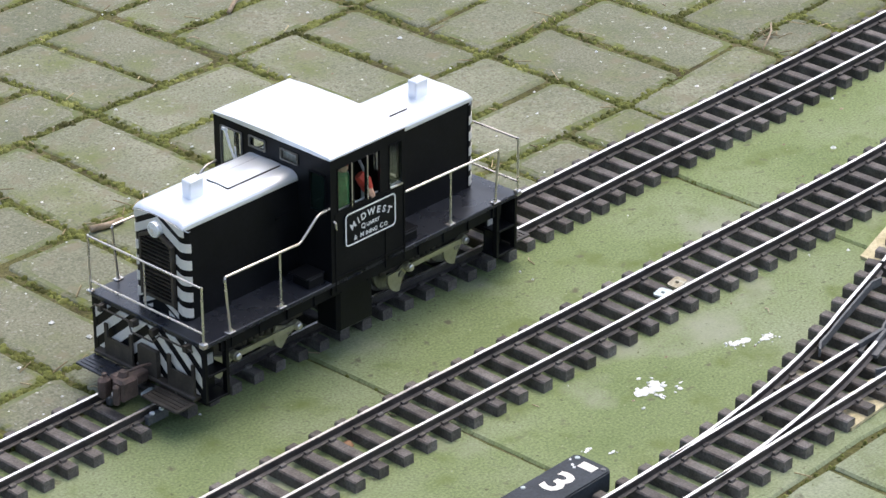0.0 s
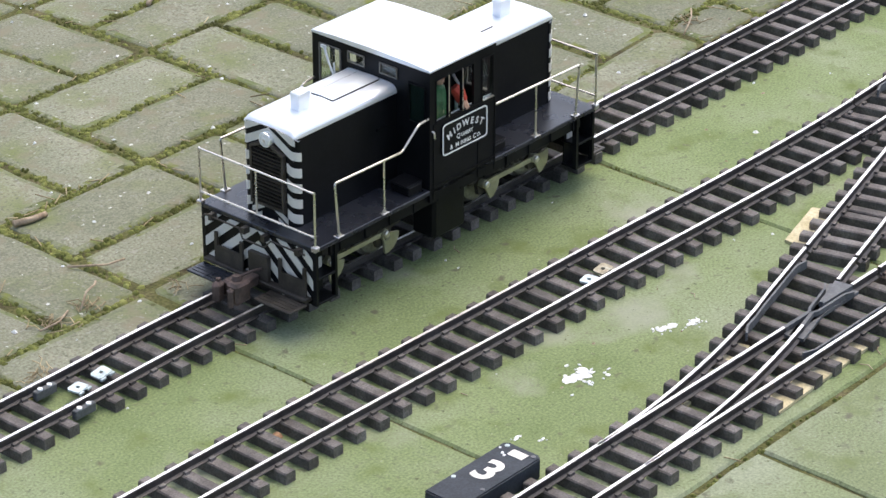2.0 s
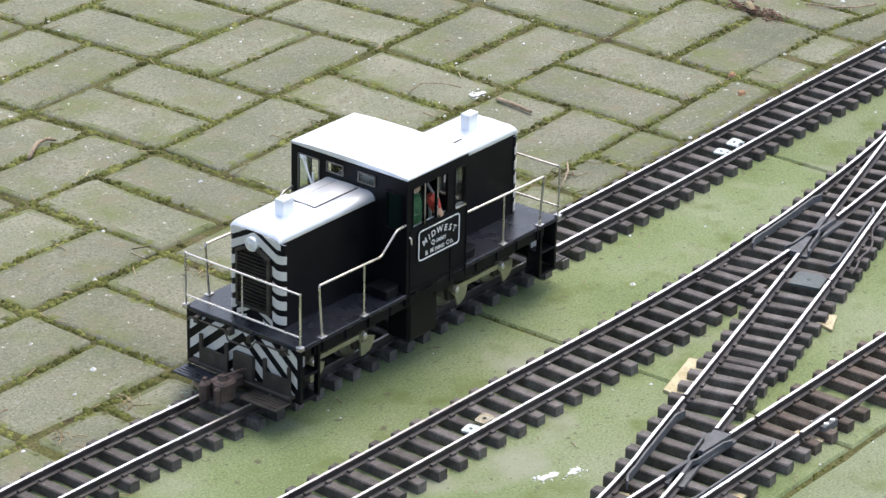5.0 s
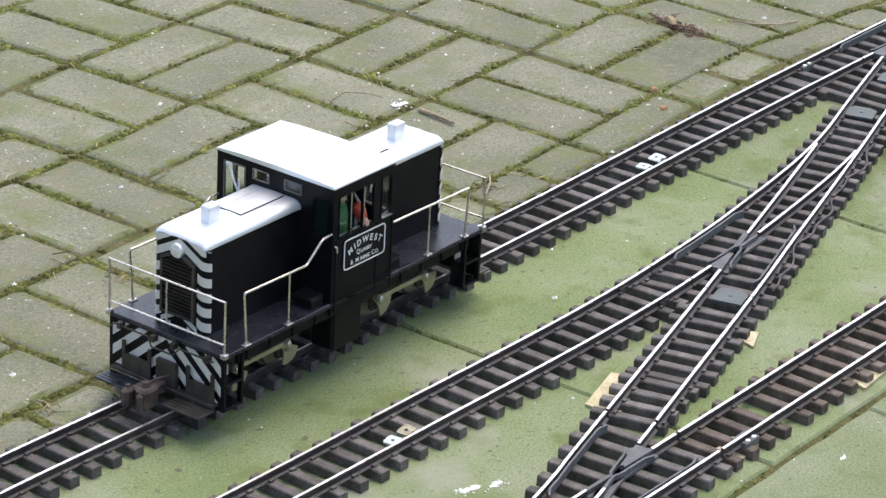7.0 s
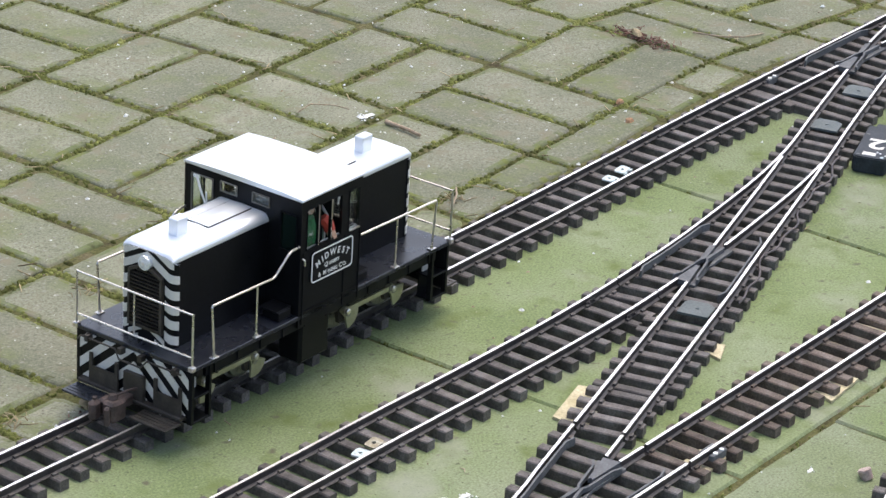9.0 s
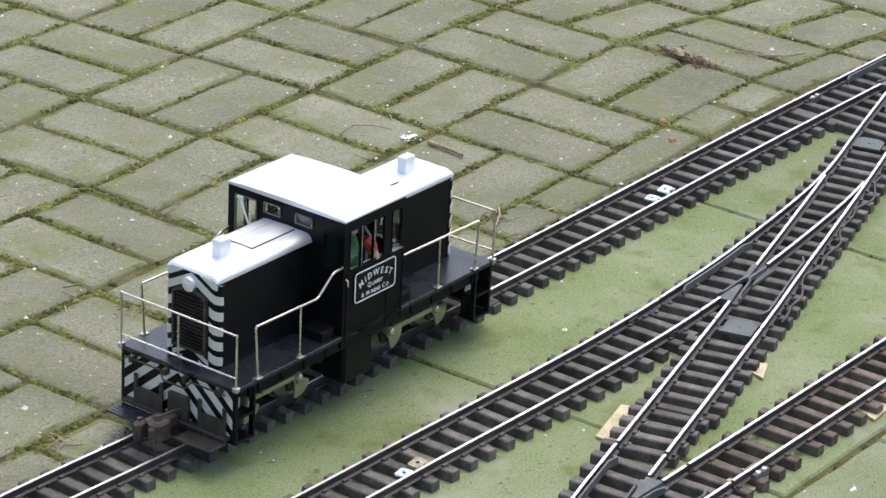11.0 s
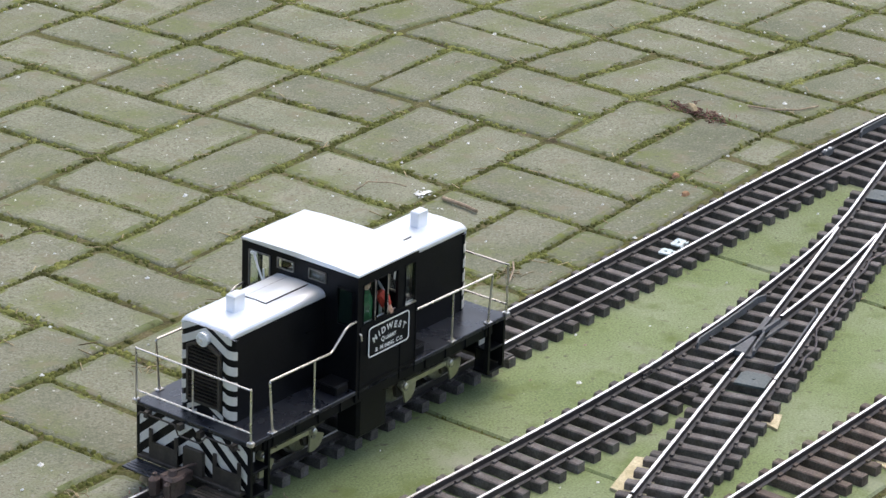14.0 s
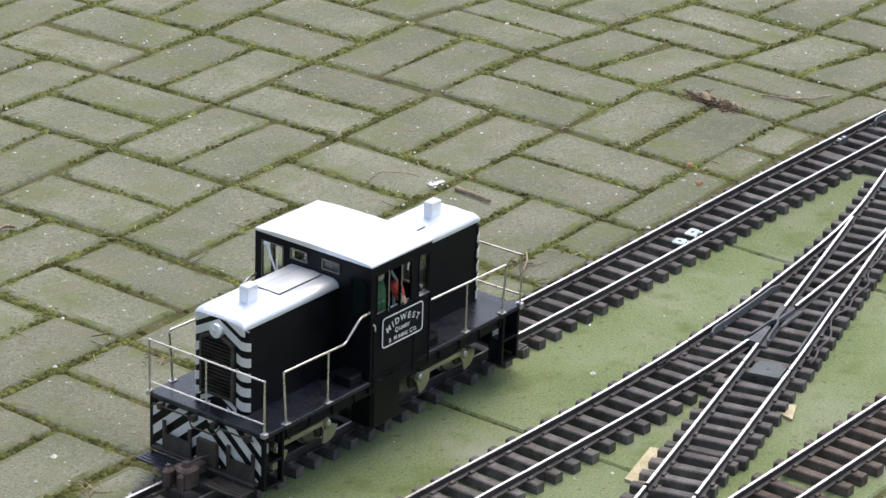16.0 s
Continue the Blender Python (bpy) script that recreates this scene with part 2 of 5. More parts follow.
def prism(bm, poly, put, d0, d1, mi=0):
    """A flat outline poly, set by put(u, v, d) between depths d0 and d1."""
    a = [bm.verts.new(put(u, v, d0)) for u, v in poly]
    b = [bm.verts.new(put(u, v, d1)) for u, v in poly]
    n = len(poly)
    fs = [bm.faces.new(a[::-1]), bm.faces.new(b)] + [bm.faces.new((a[i], a[(i + 1) % n], b[(i + 1) % n], b[i])) for i in range(n)]
    for f in fs:
        f.material_index = mi


def clipped(poly, keep):
    """poly cut by half planes (a, b, c): keeps a*u + b*v <= c."""
    for a, b, c in keep:
        out = []
        for (u0, v0), (u1, v1) in zip(poly, poly[1:] + poly[:1]):
            s0, s1 = a * u0 + b * v0 - c, a * u1 + b * v1 - c
            if s0 <= 0:
                out.append((u0, v0))
            if s0 * s1 < 0:
                k = s0 / (s0 - s1)
                out.append((u0 + (u1 - u0) * k, v0 + (v1 - v0) * k))
        poly = out
        if len(poly) < 3:
            return []
    return poly


def blob(bm, c, rx, ry, rz, rng, n=7, rings=2, mi=0):
    """A low lumpy mound on the ground."""
    base = [[bm.verts.new((c[0] + rx * q * math.cos(a) * w, c[1] + ry * q * math.sin(a) * w, c[2] + rz * h))
             for a, w in ((2 * math.pi * i / n, rng.uniform(0.75, 1.25)) for i in range(n))] for q, h in ((1.0, -0.3), (0.72, 0.62))[:rings]]
    top = bm.verts.new((c[0], c[1], c[2] + rz))
    fs = []
    for a, b in zip(base, base[1:]):
        fs += [bm.faces.new((a[i], a[(i + 1) % n], b[(i + 1) % n], b[i])) for i in range(n)]
    fs += [bm.faces.new((base[-1][i], base[-1][(i + 1) % n], top)) for i in range(n)]
    for f in fs:
        f.material_index = mi


# ---------------- ground ----------------
SIDE = 0.19          # one square of two paving blocks
EDGE = -0.448        # where the blocks meet the concrete slabs
bm = bmesh.new()
R = 300.0
bmesh.ops.create_grid(bm, x_segments=40, y_segments=40, size=R)
for v in bm.verts:
    v.co.z = -0.0028
tagged(part("ground", bm, SOIL), "dark mossy soil under paving and track", "ground", kind="structure")

# ---------------- railway geometry ----------------
GAUGE = 0.0237       # half of the distance between rail centres
TOP = 0.0182
X0, X1 = -2.2, 2.6
SLOPE = 0.267


def smooth01(k):
    k = min(max(k, 0.0), 1.0)
    return k * k * (3 - 2 * k)


def knotted(knots, x):
    """A smooth line through knots (x, y), straight on beyond its ends."""
    n = 0
    while n < len(knots) - 2 and x > knots[n + 1][0]:
        n += 1
    (xa, ya), (xb, yb) = knots[n], knots[n + 1]

    def slope(k):
        lo, hi = knots[max(k - 1, 0)], knots[min(k + 1, len(knots) - 1)]
        return (hi[1] - lo[1]) / (hi[0] - lo[0])
    if x <= xa or x >= xb:
        return ya + slope(n) * (x - xa) if x <= xa else yb + slope(n + 1) * (x - xb)
    h, q = xb - xa, (x - xa) / (xb - xa)
    return (ya * (1 + 2 * q) * (1 - q) ** 2 + yb * q * q * (3 - 2 * q) + h * slope(n) * q * (1 - q) ** 2 + h * slope(n + 1) * q * q * (q - 1))


LINE_ONE = [(-1.6, -0.4730), (-1.15, -0.4790), (-0.95, -0.4805), (-0.85, -0.4788), (-0.75, -0.4805), (-0.62, -0.4860), (-0.50, -0.4895), (-0.30, -0.4888), (0.0, -0.4895),
            (0.20, -0.4865), (0.40, -0.4830), (0.60, -0.4822), (1.0, -0.4822), (3.0, -0.4822)]
LINE_TWO = [(-2.4, -0.6560), (-1.20, -0.6620), (-0.95, -0.6635), (-0.80, -0.6662), (-0.60, -0.6715), (-0.45, -0.6745), (-0.33, -0.6780), (-0.20, -0.6800), (-0.10, -0.6785),
            (-0.05, -0.6760), (0.0, -0.6728), (0.044, -0.6699), (0.108, -0.6641), (0.18, -0.6553), (0.25, -0.6462), (0.32, -0.6350), (0.39, -0.6200), (0.46, -0.6003), (0.53, -0.5785)]
LINE_CROSS = [(-0.4525, -0.8543), (-0.20, -0.7869), (0.0, -0.7325), (0.10, -0.7035), (0.20, -0.6755), (0.318, -0.6420), (0.4106, -0.6150), (0.4927, -0.5905), (0.6471, -0.5470),
              (0.705, -0.5315), (0.78, -0.5120), (0.88, -0.4935), (0.98, -0.4845), (1.08, -0.4822), (3.0, -0.4822)]


def line_one(x):
    return knotted(LINE_ONE, x)


def line_two(x):
    return knotted(LINE_TWO, x) if x < 0.46 else line_cross(x)


def line_cross(x):
    if x < -0.763:
        return -0.896
    if x < -0.4525:
        return -0.896 + 1.2 - math.sqrt(1.44 - (x + 0.763) ** 2)
    return knotted(LINE_CROSS, x)


def line_three(x):
    return -0.896


def line_four(x):
    return -1.100 + 0.26 * (x + 0.23)


def heading(line, x):
    return math.atan2(line(x + 0.002) - line(x - 0.002), 0.004)


def offset_points(line, side, a, b, step=0.03):
    n = max(int((b - a) / step), 1)
    pts = []
    for k in range(n + 1):
        x = a + (b - a) * k / n
        h = heading(line, x)
        pts.append((x - side * math.sin(h), line(x) + side * math.cos(h)))
    return pts


PROFILE = [(-0.0036, 0.0098), (0.0036, 0.0098), (0.0036, 0.0106), (0.0010, 0.0118), (0.0010, 0.0154), (0.0018, 0.0160), (0.0018, 0.0176),
           (0.0014, TOP), (-0.0014, TOP), (-0.0018, 0.0176), (-0.0018, 0.0160), (-0.0010, 0.0154), (-0.0010, 0.0118), (-0.0036, 0.0106)]


def rail(parent, pts, name="rail", label="", profile=PROFILE, mats=None, drop=0.0):
    bm = bmesh.new()
    rows = []
    for k, p in enumerate(pts):
        a, b = pts[max(k - 1, 0)], pts[min(k + 1, len(pts) - 1)]
        d = Vector((b[0] - a[0], b[1] - a[1])).normalized()
        rows.append([bm.verts.new((p[0] - d.y * u, p[1] + d.x * u, v - drop)) for u, v in profile])
    n = len(profile)
    for a, b in zip(rows, rows[1:]):
        for i in range(n):
            f = bm.faces.new((a[i], a[(i + 1) % n], b[(i + 1) % n], b[i]))
            f.material_index = 1 if profile is PROFILE and i == 7 else 0
    bm.faces.new(rows[0]), bm.faces.new(rows[-1][::-1])
    return part(name, bm, mats or [RAIL, HEAD], parent, label)


def sleeper_mesh(left, right, chairs=(-GAUGE, GAUGE), mat=SLEEPER):
    bm = bmesh.new()
    w, h = 0.0056, 0.0100
    poly = [(-w, -0.0005), (w, -0.0005), (w, h - 0.0012), (w - 0.0011, h), (-w + 0.0011, h), (-w, h - 0.0012)]
    prism(bm, poly, lambda u, v, d: (u, d, v), right, left)
    for c in chairs:
        for s in (-1, 1):
            box(bm, -0.0030, 0.0030, c + s * 0.0042 - 0.0016, c + s * 0.0042 + 0.0016, h - 0.001, h + 0.0024)
    me = bpy.data.meshes.new("sleeper")
    bmesh.ops.recalc_face_normals(bm, faces=bm.faces[:])
    bm.to_mesh(me)
    bm.free()
    me.materials.append(mat)
    return me


PLAIN_SLEEPERS = [sleeper_mesh(0.0408 + d, -0.0400 + e) for d, e in ((0, 0), (0.0008, 0.0004), (-0.0006, -0.001))]
BROWN_SLEEPERS = [sleeper_mesh(0.0408 + d, -0.0400 + e, mat=BROWN_SLEEPER) for d, e in ((0, 0), (0.0008, 0.0004), (-0.0006, -0.001))]
PITCH = 0.0279
rng = random.Random(7)


def lay_sleepers(parent, line, a, b, pitch=PITCH, anchor=None, gaps=(), kinds=PLAIN_SLEEPERS):
    x = a if anchor is None else anchor - pitch * int((anchor - a) / pitch)
    while x < b:
        h = heading(line, x)
        if not any(g0 < x < g1 for g0, g1 in gaps):
            shared("sleeper", kinds[rng.randrange(3)], parent, pose(x, line(x), rng.uniform(-0.0003, 0.0003), 0, 0, math.degrees(h) + rng.uniform(-0.7, 0.7)))
        x += pitch * (math.cos(h) if anchor is None else 1.0)


def joiners(parent, line, x, clip=True):
    """Fishplates with bolts at a rail joint."""
    h = math.degrees(heading(line, x))
    for s in (-1, 1):
        bm = bmesh.new()
        for e in (-1, 1):
            box(bm, -0.009, 0.009, s * GAUGE + e * 0.0024 - 0.0007, s * GAUGE + e * 0.0024 + 0.0007, 0.0110, 0.0150)
            for q in (-0.005, 0.005):
                tube(bm, [(q, s * GAUGE + e * 0.003, 0.0132), (q, s * GAUGE + e * 0.0055, 0.0132)], 0.0014, 6)
        part("rail_joiner", bm, RAIL, parent, "dull rail joiner with bolts", at=pose(x, line(x), 0, 0, 0, h))


one = thing("straight_track", "long straight garden railway track with dark sleepers on green slabs", "railway track")
for s in (1, -1):
    if s == 1:
        rail(one, offset_points(line_one, GAUGE, X0, X1), label="steel rail with a shiny worn head")
    else:
        rail(one, offset_points(line_one, -GAUGE, X0, 0.629), label="steel rail with a shiny worn head")
lay_sleepers(one, line_one, X0, -0.34, 0.0262, -0.9275, ((-0.966, -0.945),))
lay_sleepers(one, line_one, -0.340, 0.525, 0.02826, 0.0140)

two = thing("parallel_track", "straight garden railway track with brown sleepers joining a turnout", "railway track")
rail(two, offset_points(line_two, GAUGE, X0, -0.045), label="steel rail with a shiny worn head")
rail(two, offset_points(line_two, -GAUGE, X0, -0.045), label="steel rail with a shiny worn head")
lay_sleepers(two, line_two, X0, -0.06, 0.0279, -0.4980)

three = thing("outer_track", "garden railway track with bluish steel rails near slab joint", "railway track")
for s in (1, -1):
    rail(three, offset_points(line_three, s * GAUGE, -0.330, X1), label="bluish steel rail")
lay_sleepers(three, line_three, -0.215, X1, 0.0272, -0.2028, kinds=BROWN_SLEEPERS)
x = -0.325
while x < -0.220:
    # shortened where the crossover is close
    shared("sleeper", sleeper_mesh(max(0.028, min(0.0405, 0.028 + 0.16 * (x + 0.325))), -0.0400, mat=BROWN_SLEEPER), three, pose(x, line_three(x), 0, 0, 0, rng.uniform(-0.7, 0.7)))
    x += PITCH
three_b = thing("approach_track", "garden railway track leading into a turnout on green slabs", "railway track")
for s in (1, -1):
    rail(three_b, offset_points(line_three, s * GAUGE, X0, -0.96))
lay_sleepers(three_b, line_three, X0, -0.965)

link = thing("crossover_track", "short crossover track with close sleepers on pale plywood packing", "railway track")
for s in (1, -1):
    rail(link, offset_points(line_cross, s * GAUGE, -0.330, -0.045), label="bluish steel rail")
lay_sleepers(link, line_cross, -0.230, -0.072, 0.0264)
x = -0.320
while x < -0.236:
    shared("sleeper", sleeper_mesh(0.042, -0.031 - 0.05 * (x + 0.320)), link, pose(x, line_cross(x), 0, 0, 0, math.degrees(heading(line_cross, x))))
    x += 0.0255
joiners(two, line_two, -0.10)

four = thing("side_track", "garden railway track at the slab edge with dark sleepers", "railway track")
for s in (1, -1):
    rail(four, offset_points(line_four, s * GAUGE, -0.75, 0.5))
lay_sleepers(four, line_four, -0.75, 0.5)


def frog_block(parent, cx, cy, h_a, h_b, heel):
    """A grey plastic crossing: base plate, the V of the point on its heel side, two wing rails. heel: 1 or -1 along x."""
    put = (lambda u, v, z: (u, v, z))
    bm = bmesh.new()
    c = Vector((cx, cy))
    da, db = Vector((math.cos(h_a), math.sin(h_a))), Vector((math.cos(h_b), math.sin(h_b)))

    def strip(a, b, w, z0, z1):
        # into the mesh of the moment
        n = Vector((-(b - a).y, (b - a).x)).normalized() * w
        prism(bm, [tuple(a + n), tuple(b + n), tuple(b - n), tuple(a - n)], put, z0, z1)

    # base under both roads
    for d in (da, db):
        strip(c - d * 0.050, c + d * 0.056, 0.0070, 0.0097, 0.0128)
    frog = part("frog", bm, FROG, parent, "dark grey plastic crossing frog")
    bm = bmesh.new()
    # point
    for d, o in ((da, db), (db, da)):
        n = Vector((-d.y, d.x)) * 0.0016
        k = 1 if n.dot(o - d) * heel > 0 else -1
        p, q = c + d * heel * 0.010, c + d * heel * 0.054
        inner = c + (da + db) * 0.5 * heel * 0.054
        prism(bm, [tuple(p - n * k * 0.6), tuple(q - n * k), tuple(inner), tuple(c + (da + db) * 0.5 * heel * 0.012)], put, 0.0120, TOP - 0.0003)
    part("frog_point", bm, FROG, frog)
    # throat and wings
    for d, o in ((da, db), (db, da)):
        bm = bmesh.new()
        start, bend = c - d * heel * 0.047, c - d * heel * 0.010
        strip(start, bend, 0.0015, 0.0120, TOP - 0.0004)
        n = Vector((-o.y, o.x))
        side = 1 if n.dot(bend - c) > 0 else -1
        w0 = c + n * side * 0.0048 - o * heel * 0.004
        w1 = c + n * side * 0.0050 + o * heel * 0.036
        w2 = c + n * side * 0.0082 + o * heel * 0.046
        for a, b in ((bend, w0), (w0, w1), (w1, w2)):
            strip(a, b, 0.0011, 0.0120, TOP - 0.0004)
        part("wing_rail", bm, FROG, frog)
    return frog


def guard_rail(parent, line, side, a, b):
    pts = offset_points(line, side, a, b, 0.02)
    d = 0.005 * (1 if side < 0 else -1)
    first = offset_points(line, side + d * 0.9, a - 0.012, a - 0.012 + 1e-4)[0]
    last = offset_points(line, side + d * 0.9, b + 0.012, b + 0.012 + 1e-4)[0]
    rail(parent, [first] + pts + [last], "guard_rail", "dark plastic guard rail",
         [(-0.001, 0.0098), (0.001, 0.0098), (0.001, TOP - 0.0004), (-0.001, TOP - 0.0004)], [FROG])


def long_sleeper(parent, x, y, angle, low, high, chairs):
    shared("sleeper", sleeper_mesh(high, low, chairs), parent, pose(x, y, rng.uniform(-0.0003, 0.0003), 0, 0, angle))


def cover_plate(parent, x, y, angle, label):
    bm = bmesh.new()
    poly = [(-0.016, -0.016), (0.010, -0.016), (0.016, -0.008), (0.016, 0.012), (0.010, 0.016), (-0.016, 0.016)]
    prism(bm, poly, lambda u, v, z: (u, v, z), 0.0101, 0.0126)
    tube(bm, [(0, 0, 0.0124), (0, 0, 0.0132)], 0.002, 8)
    part("cover_plate", bm, PLATE, parent, label, at=pose(x, y, 0, 0, 0, angle))


# turnout near the point motor numbered 3
ta = thing("turnout", "garden railway turnout with long dark sleepers and grey frog", "railway turnout", group="turnouts")
rail(ta, offset_points(line_three, -GAUGE, -0.955, -0.335))
rail(ta, offset_points(line_cross, GAUGE, -0.955, -0.335))
rail(ta, offset_points(line_three, GAUGE, -0.735, -0.476), "switch_rail")
rail(ta, offset_points(line_cross, -GAUGE, -0.735, -0.468), "switch_rail")
rail(ta, offset_points(line_three, GAUGE, -0.373, -0.335))
rail(ta, offset_points(line_cross, -GAUGE, -0.379, -0.335))
frog_block(ta, -0.428, -0.8723, 0.0, math.atan(SLOPE), 1)
guard_rail(ta, line_three, -GAUGE + 0.0052, -0.49, -0.37)
guard_rail(ta, line_cross, GAUGE - 0.0052, -0.49, -0.37)
x = -0.945
while x < -0.330:
    hi = line_cross(x) + GAUGE + 0.0175
    long_sleeper(ta, x, -0.896, math.degrees(math.atan(SLOPE)) * 0.3 * smooth01((x + 0.8) / 0.5), -GAUGE - 0.0172, hi + 0.896, (-GAUGE, line_cross(x) + GAUGE + 0.896))
    x += 0.0285

# turnout with the crossover as its straight road
tb = thing("turnout", "garden railway turnout with a grey cover plate", "railway turnout", group="turnouts")
rail(tb, offset_points(line_two, GAUGE, -0.043, 0.528))
rail(tb, offset_points(line_cross, -GAUGE, -0.043, 0.528))
rail(tb, offset_points(line_two, -GAUGE, -0.043, -0.004))
rail(tb, offset_points(line_cross, GAUGE, -0.043, 0.003))
rail(tb, offset_points(line_two, -GAUGE, 0.100, 0.365), "switch_rail")
rail(tb, offset_points(line_cross, GAUGE, 0.100, 0.365), "switch_rail")
frog_block(tb, 0.050, -0.6933, heading(line_two, 0.03), heading(line_cross, 0.03), -1)
guard_rail(tb, line_two, GAUGE - 0.0052, 0.0, 0.13)
guard_rail(tb, line_cross, -GAUGE + 0.0052, 0.0, 0.13)
ANG = math.atan(SLOPE)
u = -0.045
while u < 0.515:
    # along the crossover's own direction
    px, py = u, line_cross(u)
    reach = (line_two(u) - py) * math.cos(ANG) if u > -0.06 else 0
    wide = max(reach, 0.0) + GAUGE + 0.018
    long_sleeper(tb, px, py, math.degrees(ANG) * 0.8, -GAUGE - 0.018, wide, (-GAUGE, wide - 0.018))
    u += 0.0268
cover_plate(tb, -0.040, line_cross(-0.040) - 0.001, math.degrees(ANG), "grey plastic cover plate")

# far turnout into the straight track
tc = thing("turnout", "far garden railway turnout joining the straight track", "railway turnout", group="turnouts")
rail(tc, offset_points(line_cross, -GAUGE, 0.530, 1.12))
rail(tc, offset_points(line_one, -GAUGE, 0.631, 0.656))
rail(tc, offset_points(line_cross, GAUGE, 0.530, 0.660))
rail(tc, offset_points(line_one, -GAUGE, 0.764, 1.03), "switch_rail")
rail(tc, offset_points(line_cross, GAUGE, 0.762, 1.03), "switch_rail")
frog_block(tc, 0.709, line_one(0.709) - GAUGE, 0.0, heading(line_cross, 0.70), -1)
guard_rail(tc, line_one, GAUGE - 0.0052, 0.655, 0.785)
guard_rail(tc, line_cross, -GAUGE + 0.0052, 0.655, 0.785)
x = 0.530
while x < 1.6:
    lo = min(line_cross(x), line_one(x)) - GAUGE - 0.016
    long_sleeper(tc, x, 0, 0, lo - 0.002, line_one(x) + GAUGE + 0.016, (line_one(x) + GAUGE, lo + 0.016))
    x += 0.0282
cover_plate(tc, 0.612, line_cross(0.612) - 0.003, math.degrees(heading(line_cross, 0.612)), "grey plastic cover plate")
cover_plate(tb, 0.489, line_cross(0.489) + 0.004, math.degrees(heading(line_cross, 0.489)), "dull dark grey cover plate")
rail(tc, offset_points(line_one, -GAUGE, 1.03, X1))


# ---------------- lettering ----------------
def glyphs(text, size, spacing=1.0, bold=0.0):
    """The built-in font's outline of a text as a flat mesh, centred."""
    cu = bpy.data.curves.new("lettering", "FONT")
    cu.body, cu.size, cu.align_x, cu.align_y, cu.space_character = text, size, "CENTER", "CENTER", spacing
    cu.resolution_u, cu.offset = 3, bold
    ob = new("lettering", cu)
    me = bpy.data.meshes.new_from_object(ob.evaluated_get(bpy.context.evaluated_depsgraph_get()))
    bpy.data.objects.remove(ob)
    return me


def add_text(bm, text, size, m, spacing=1.0, bold=0.0):
    me = glyphs(text, size, spacing, bold)
    me.transform(m)
    bm.from_mesh(me)
    bpy.data.meshes.remove(me)


# ---------------- locomotive ----------------
CENTRE_Y = -0.4885
LIFT = 0.0032        # the locomotive's own zero above the ground
loco = thing("locomotive", "black centre-cab model diesel locomotive with silver roofs and white warning stripes", "model locomotive", pose(-0.740, CENTRE_Y, LIFT))
LEN, WID, FLOOR = 0.193, 0.070, 0.081

bm = bmesh.new()
box(bm, -LEN, LEN, -WID, WID, 0.0765, FLOOR, 0.0006)
part("running_deck", bm, DECK, loco, "satin black running deck")
for s in (-1, 1):
    bm = bmesh.new()
    box(bm, -0.172, 0.172, s * 0.066 - 0.0016, s * 0.066 + 0.0016, 0.066, 0.0765)
    for k in range(-5, 6):
        box(bm, k * 0.032 - 0.0008, k * 0.032 + 0.0008, s * 0.066 - 0.0030, s * 0.066 + 0.0030, 0.0665, 0.0764)
    part("side_sill", bm, BLACK, loco)
bm = bmesh.new()
box(bm, -0.176, 0.176, -0.030, 0.030, 0.052, 0.0764)
part("main_frame", bm, UNDER, loco)
for s in (-1, 1):
    bm = bmesh.new()
    box(bm, -0.032, 0.012, s * 0.050 - 0.014, s * 0.050 + 0.014, 0.024, 0.0762, 0.003)
    part("fuel_tank", bm, BLACK, loco, "black fuel tank box")


def arch(w, z0, zs, crown, n=5, r=0.010):
    """Half outline of a hood: upright sides, rounded shoulders, slightly crowned roof."""
    pts = [(w, z0), (w, zs)]
    for k in range(1, n + 1):
        a = math.pi / 2 * k / n
        pts.append((w - r + r * math.cos(a), zs + r * math.sin(a) * 0.75))
    pts.append(((w - r) * 0.5, crown - 0.0006))
    pts.append((0.0, crown))
    return pts + [(-u, v) for u, v in reversed(pts[:-1])]


CX0, CX1, CH = -0.0447, 0.0455, 0.1953    # the cab's ends and the top of its walls
STACK_BACK = 0.040


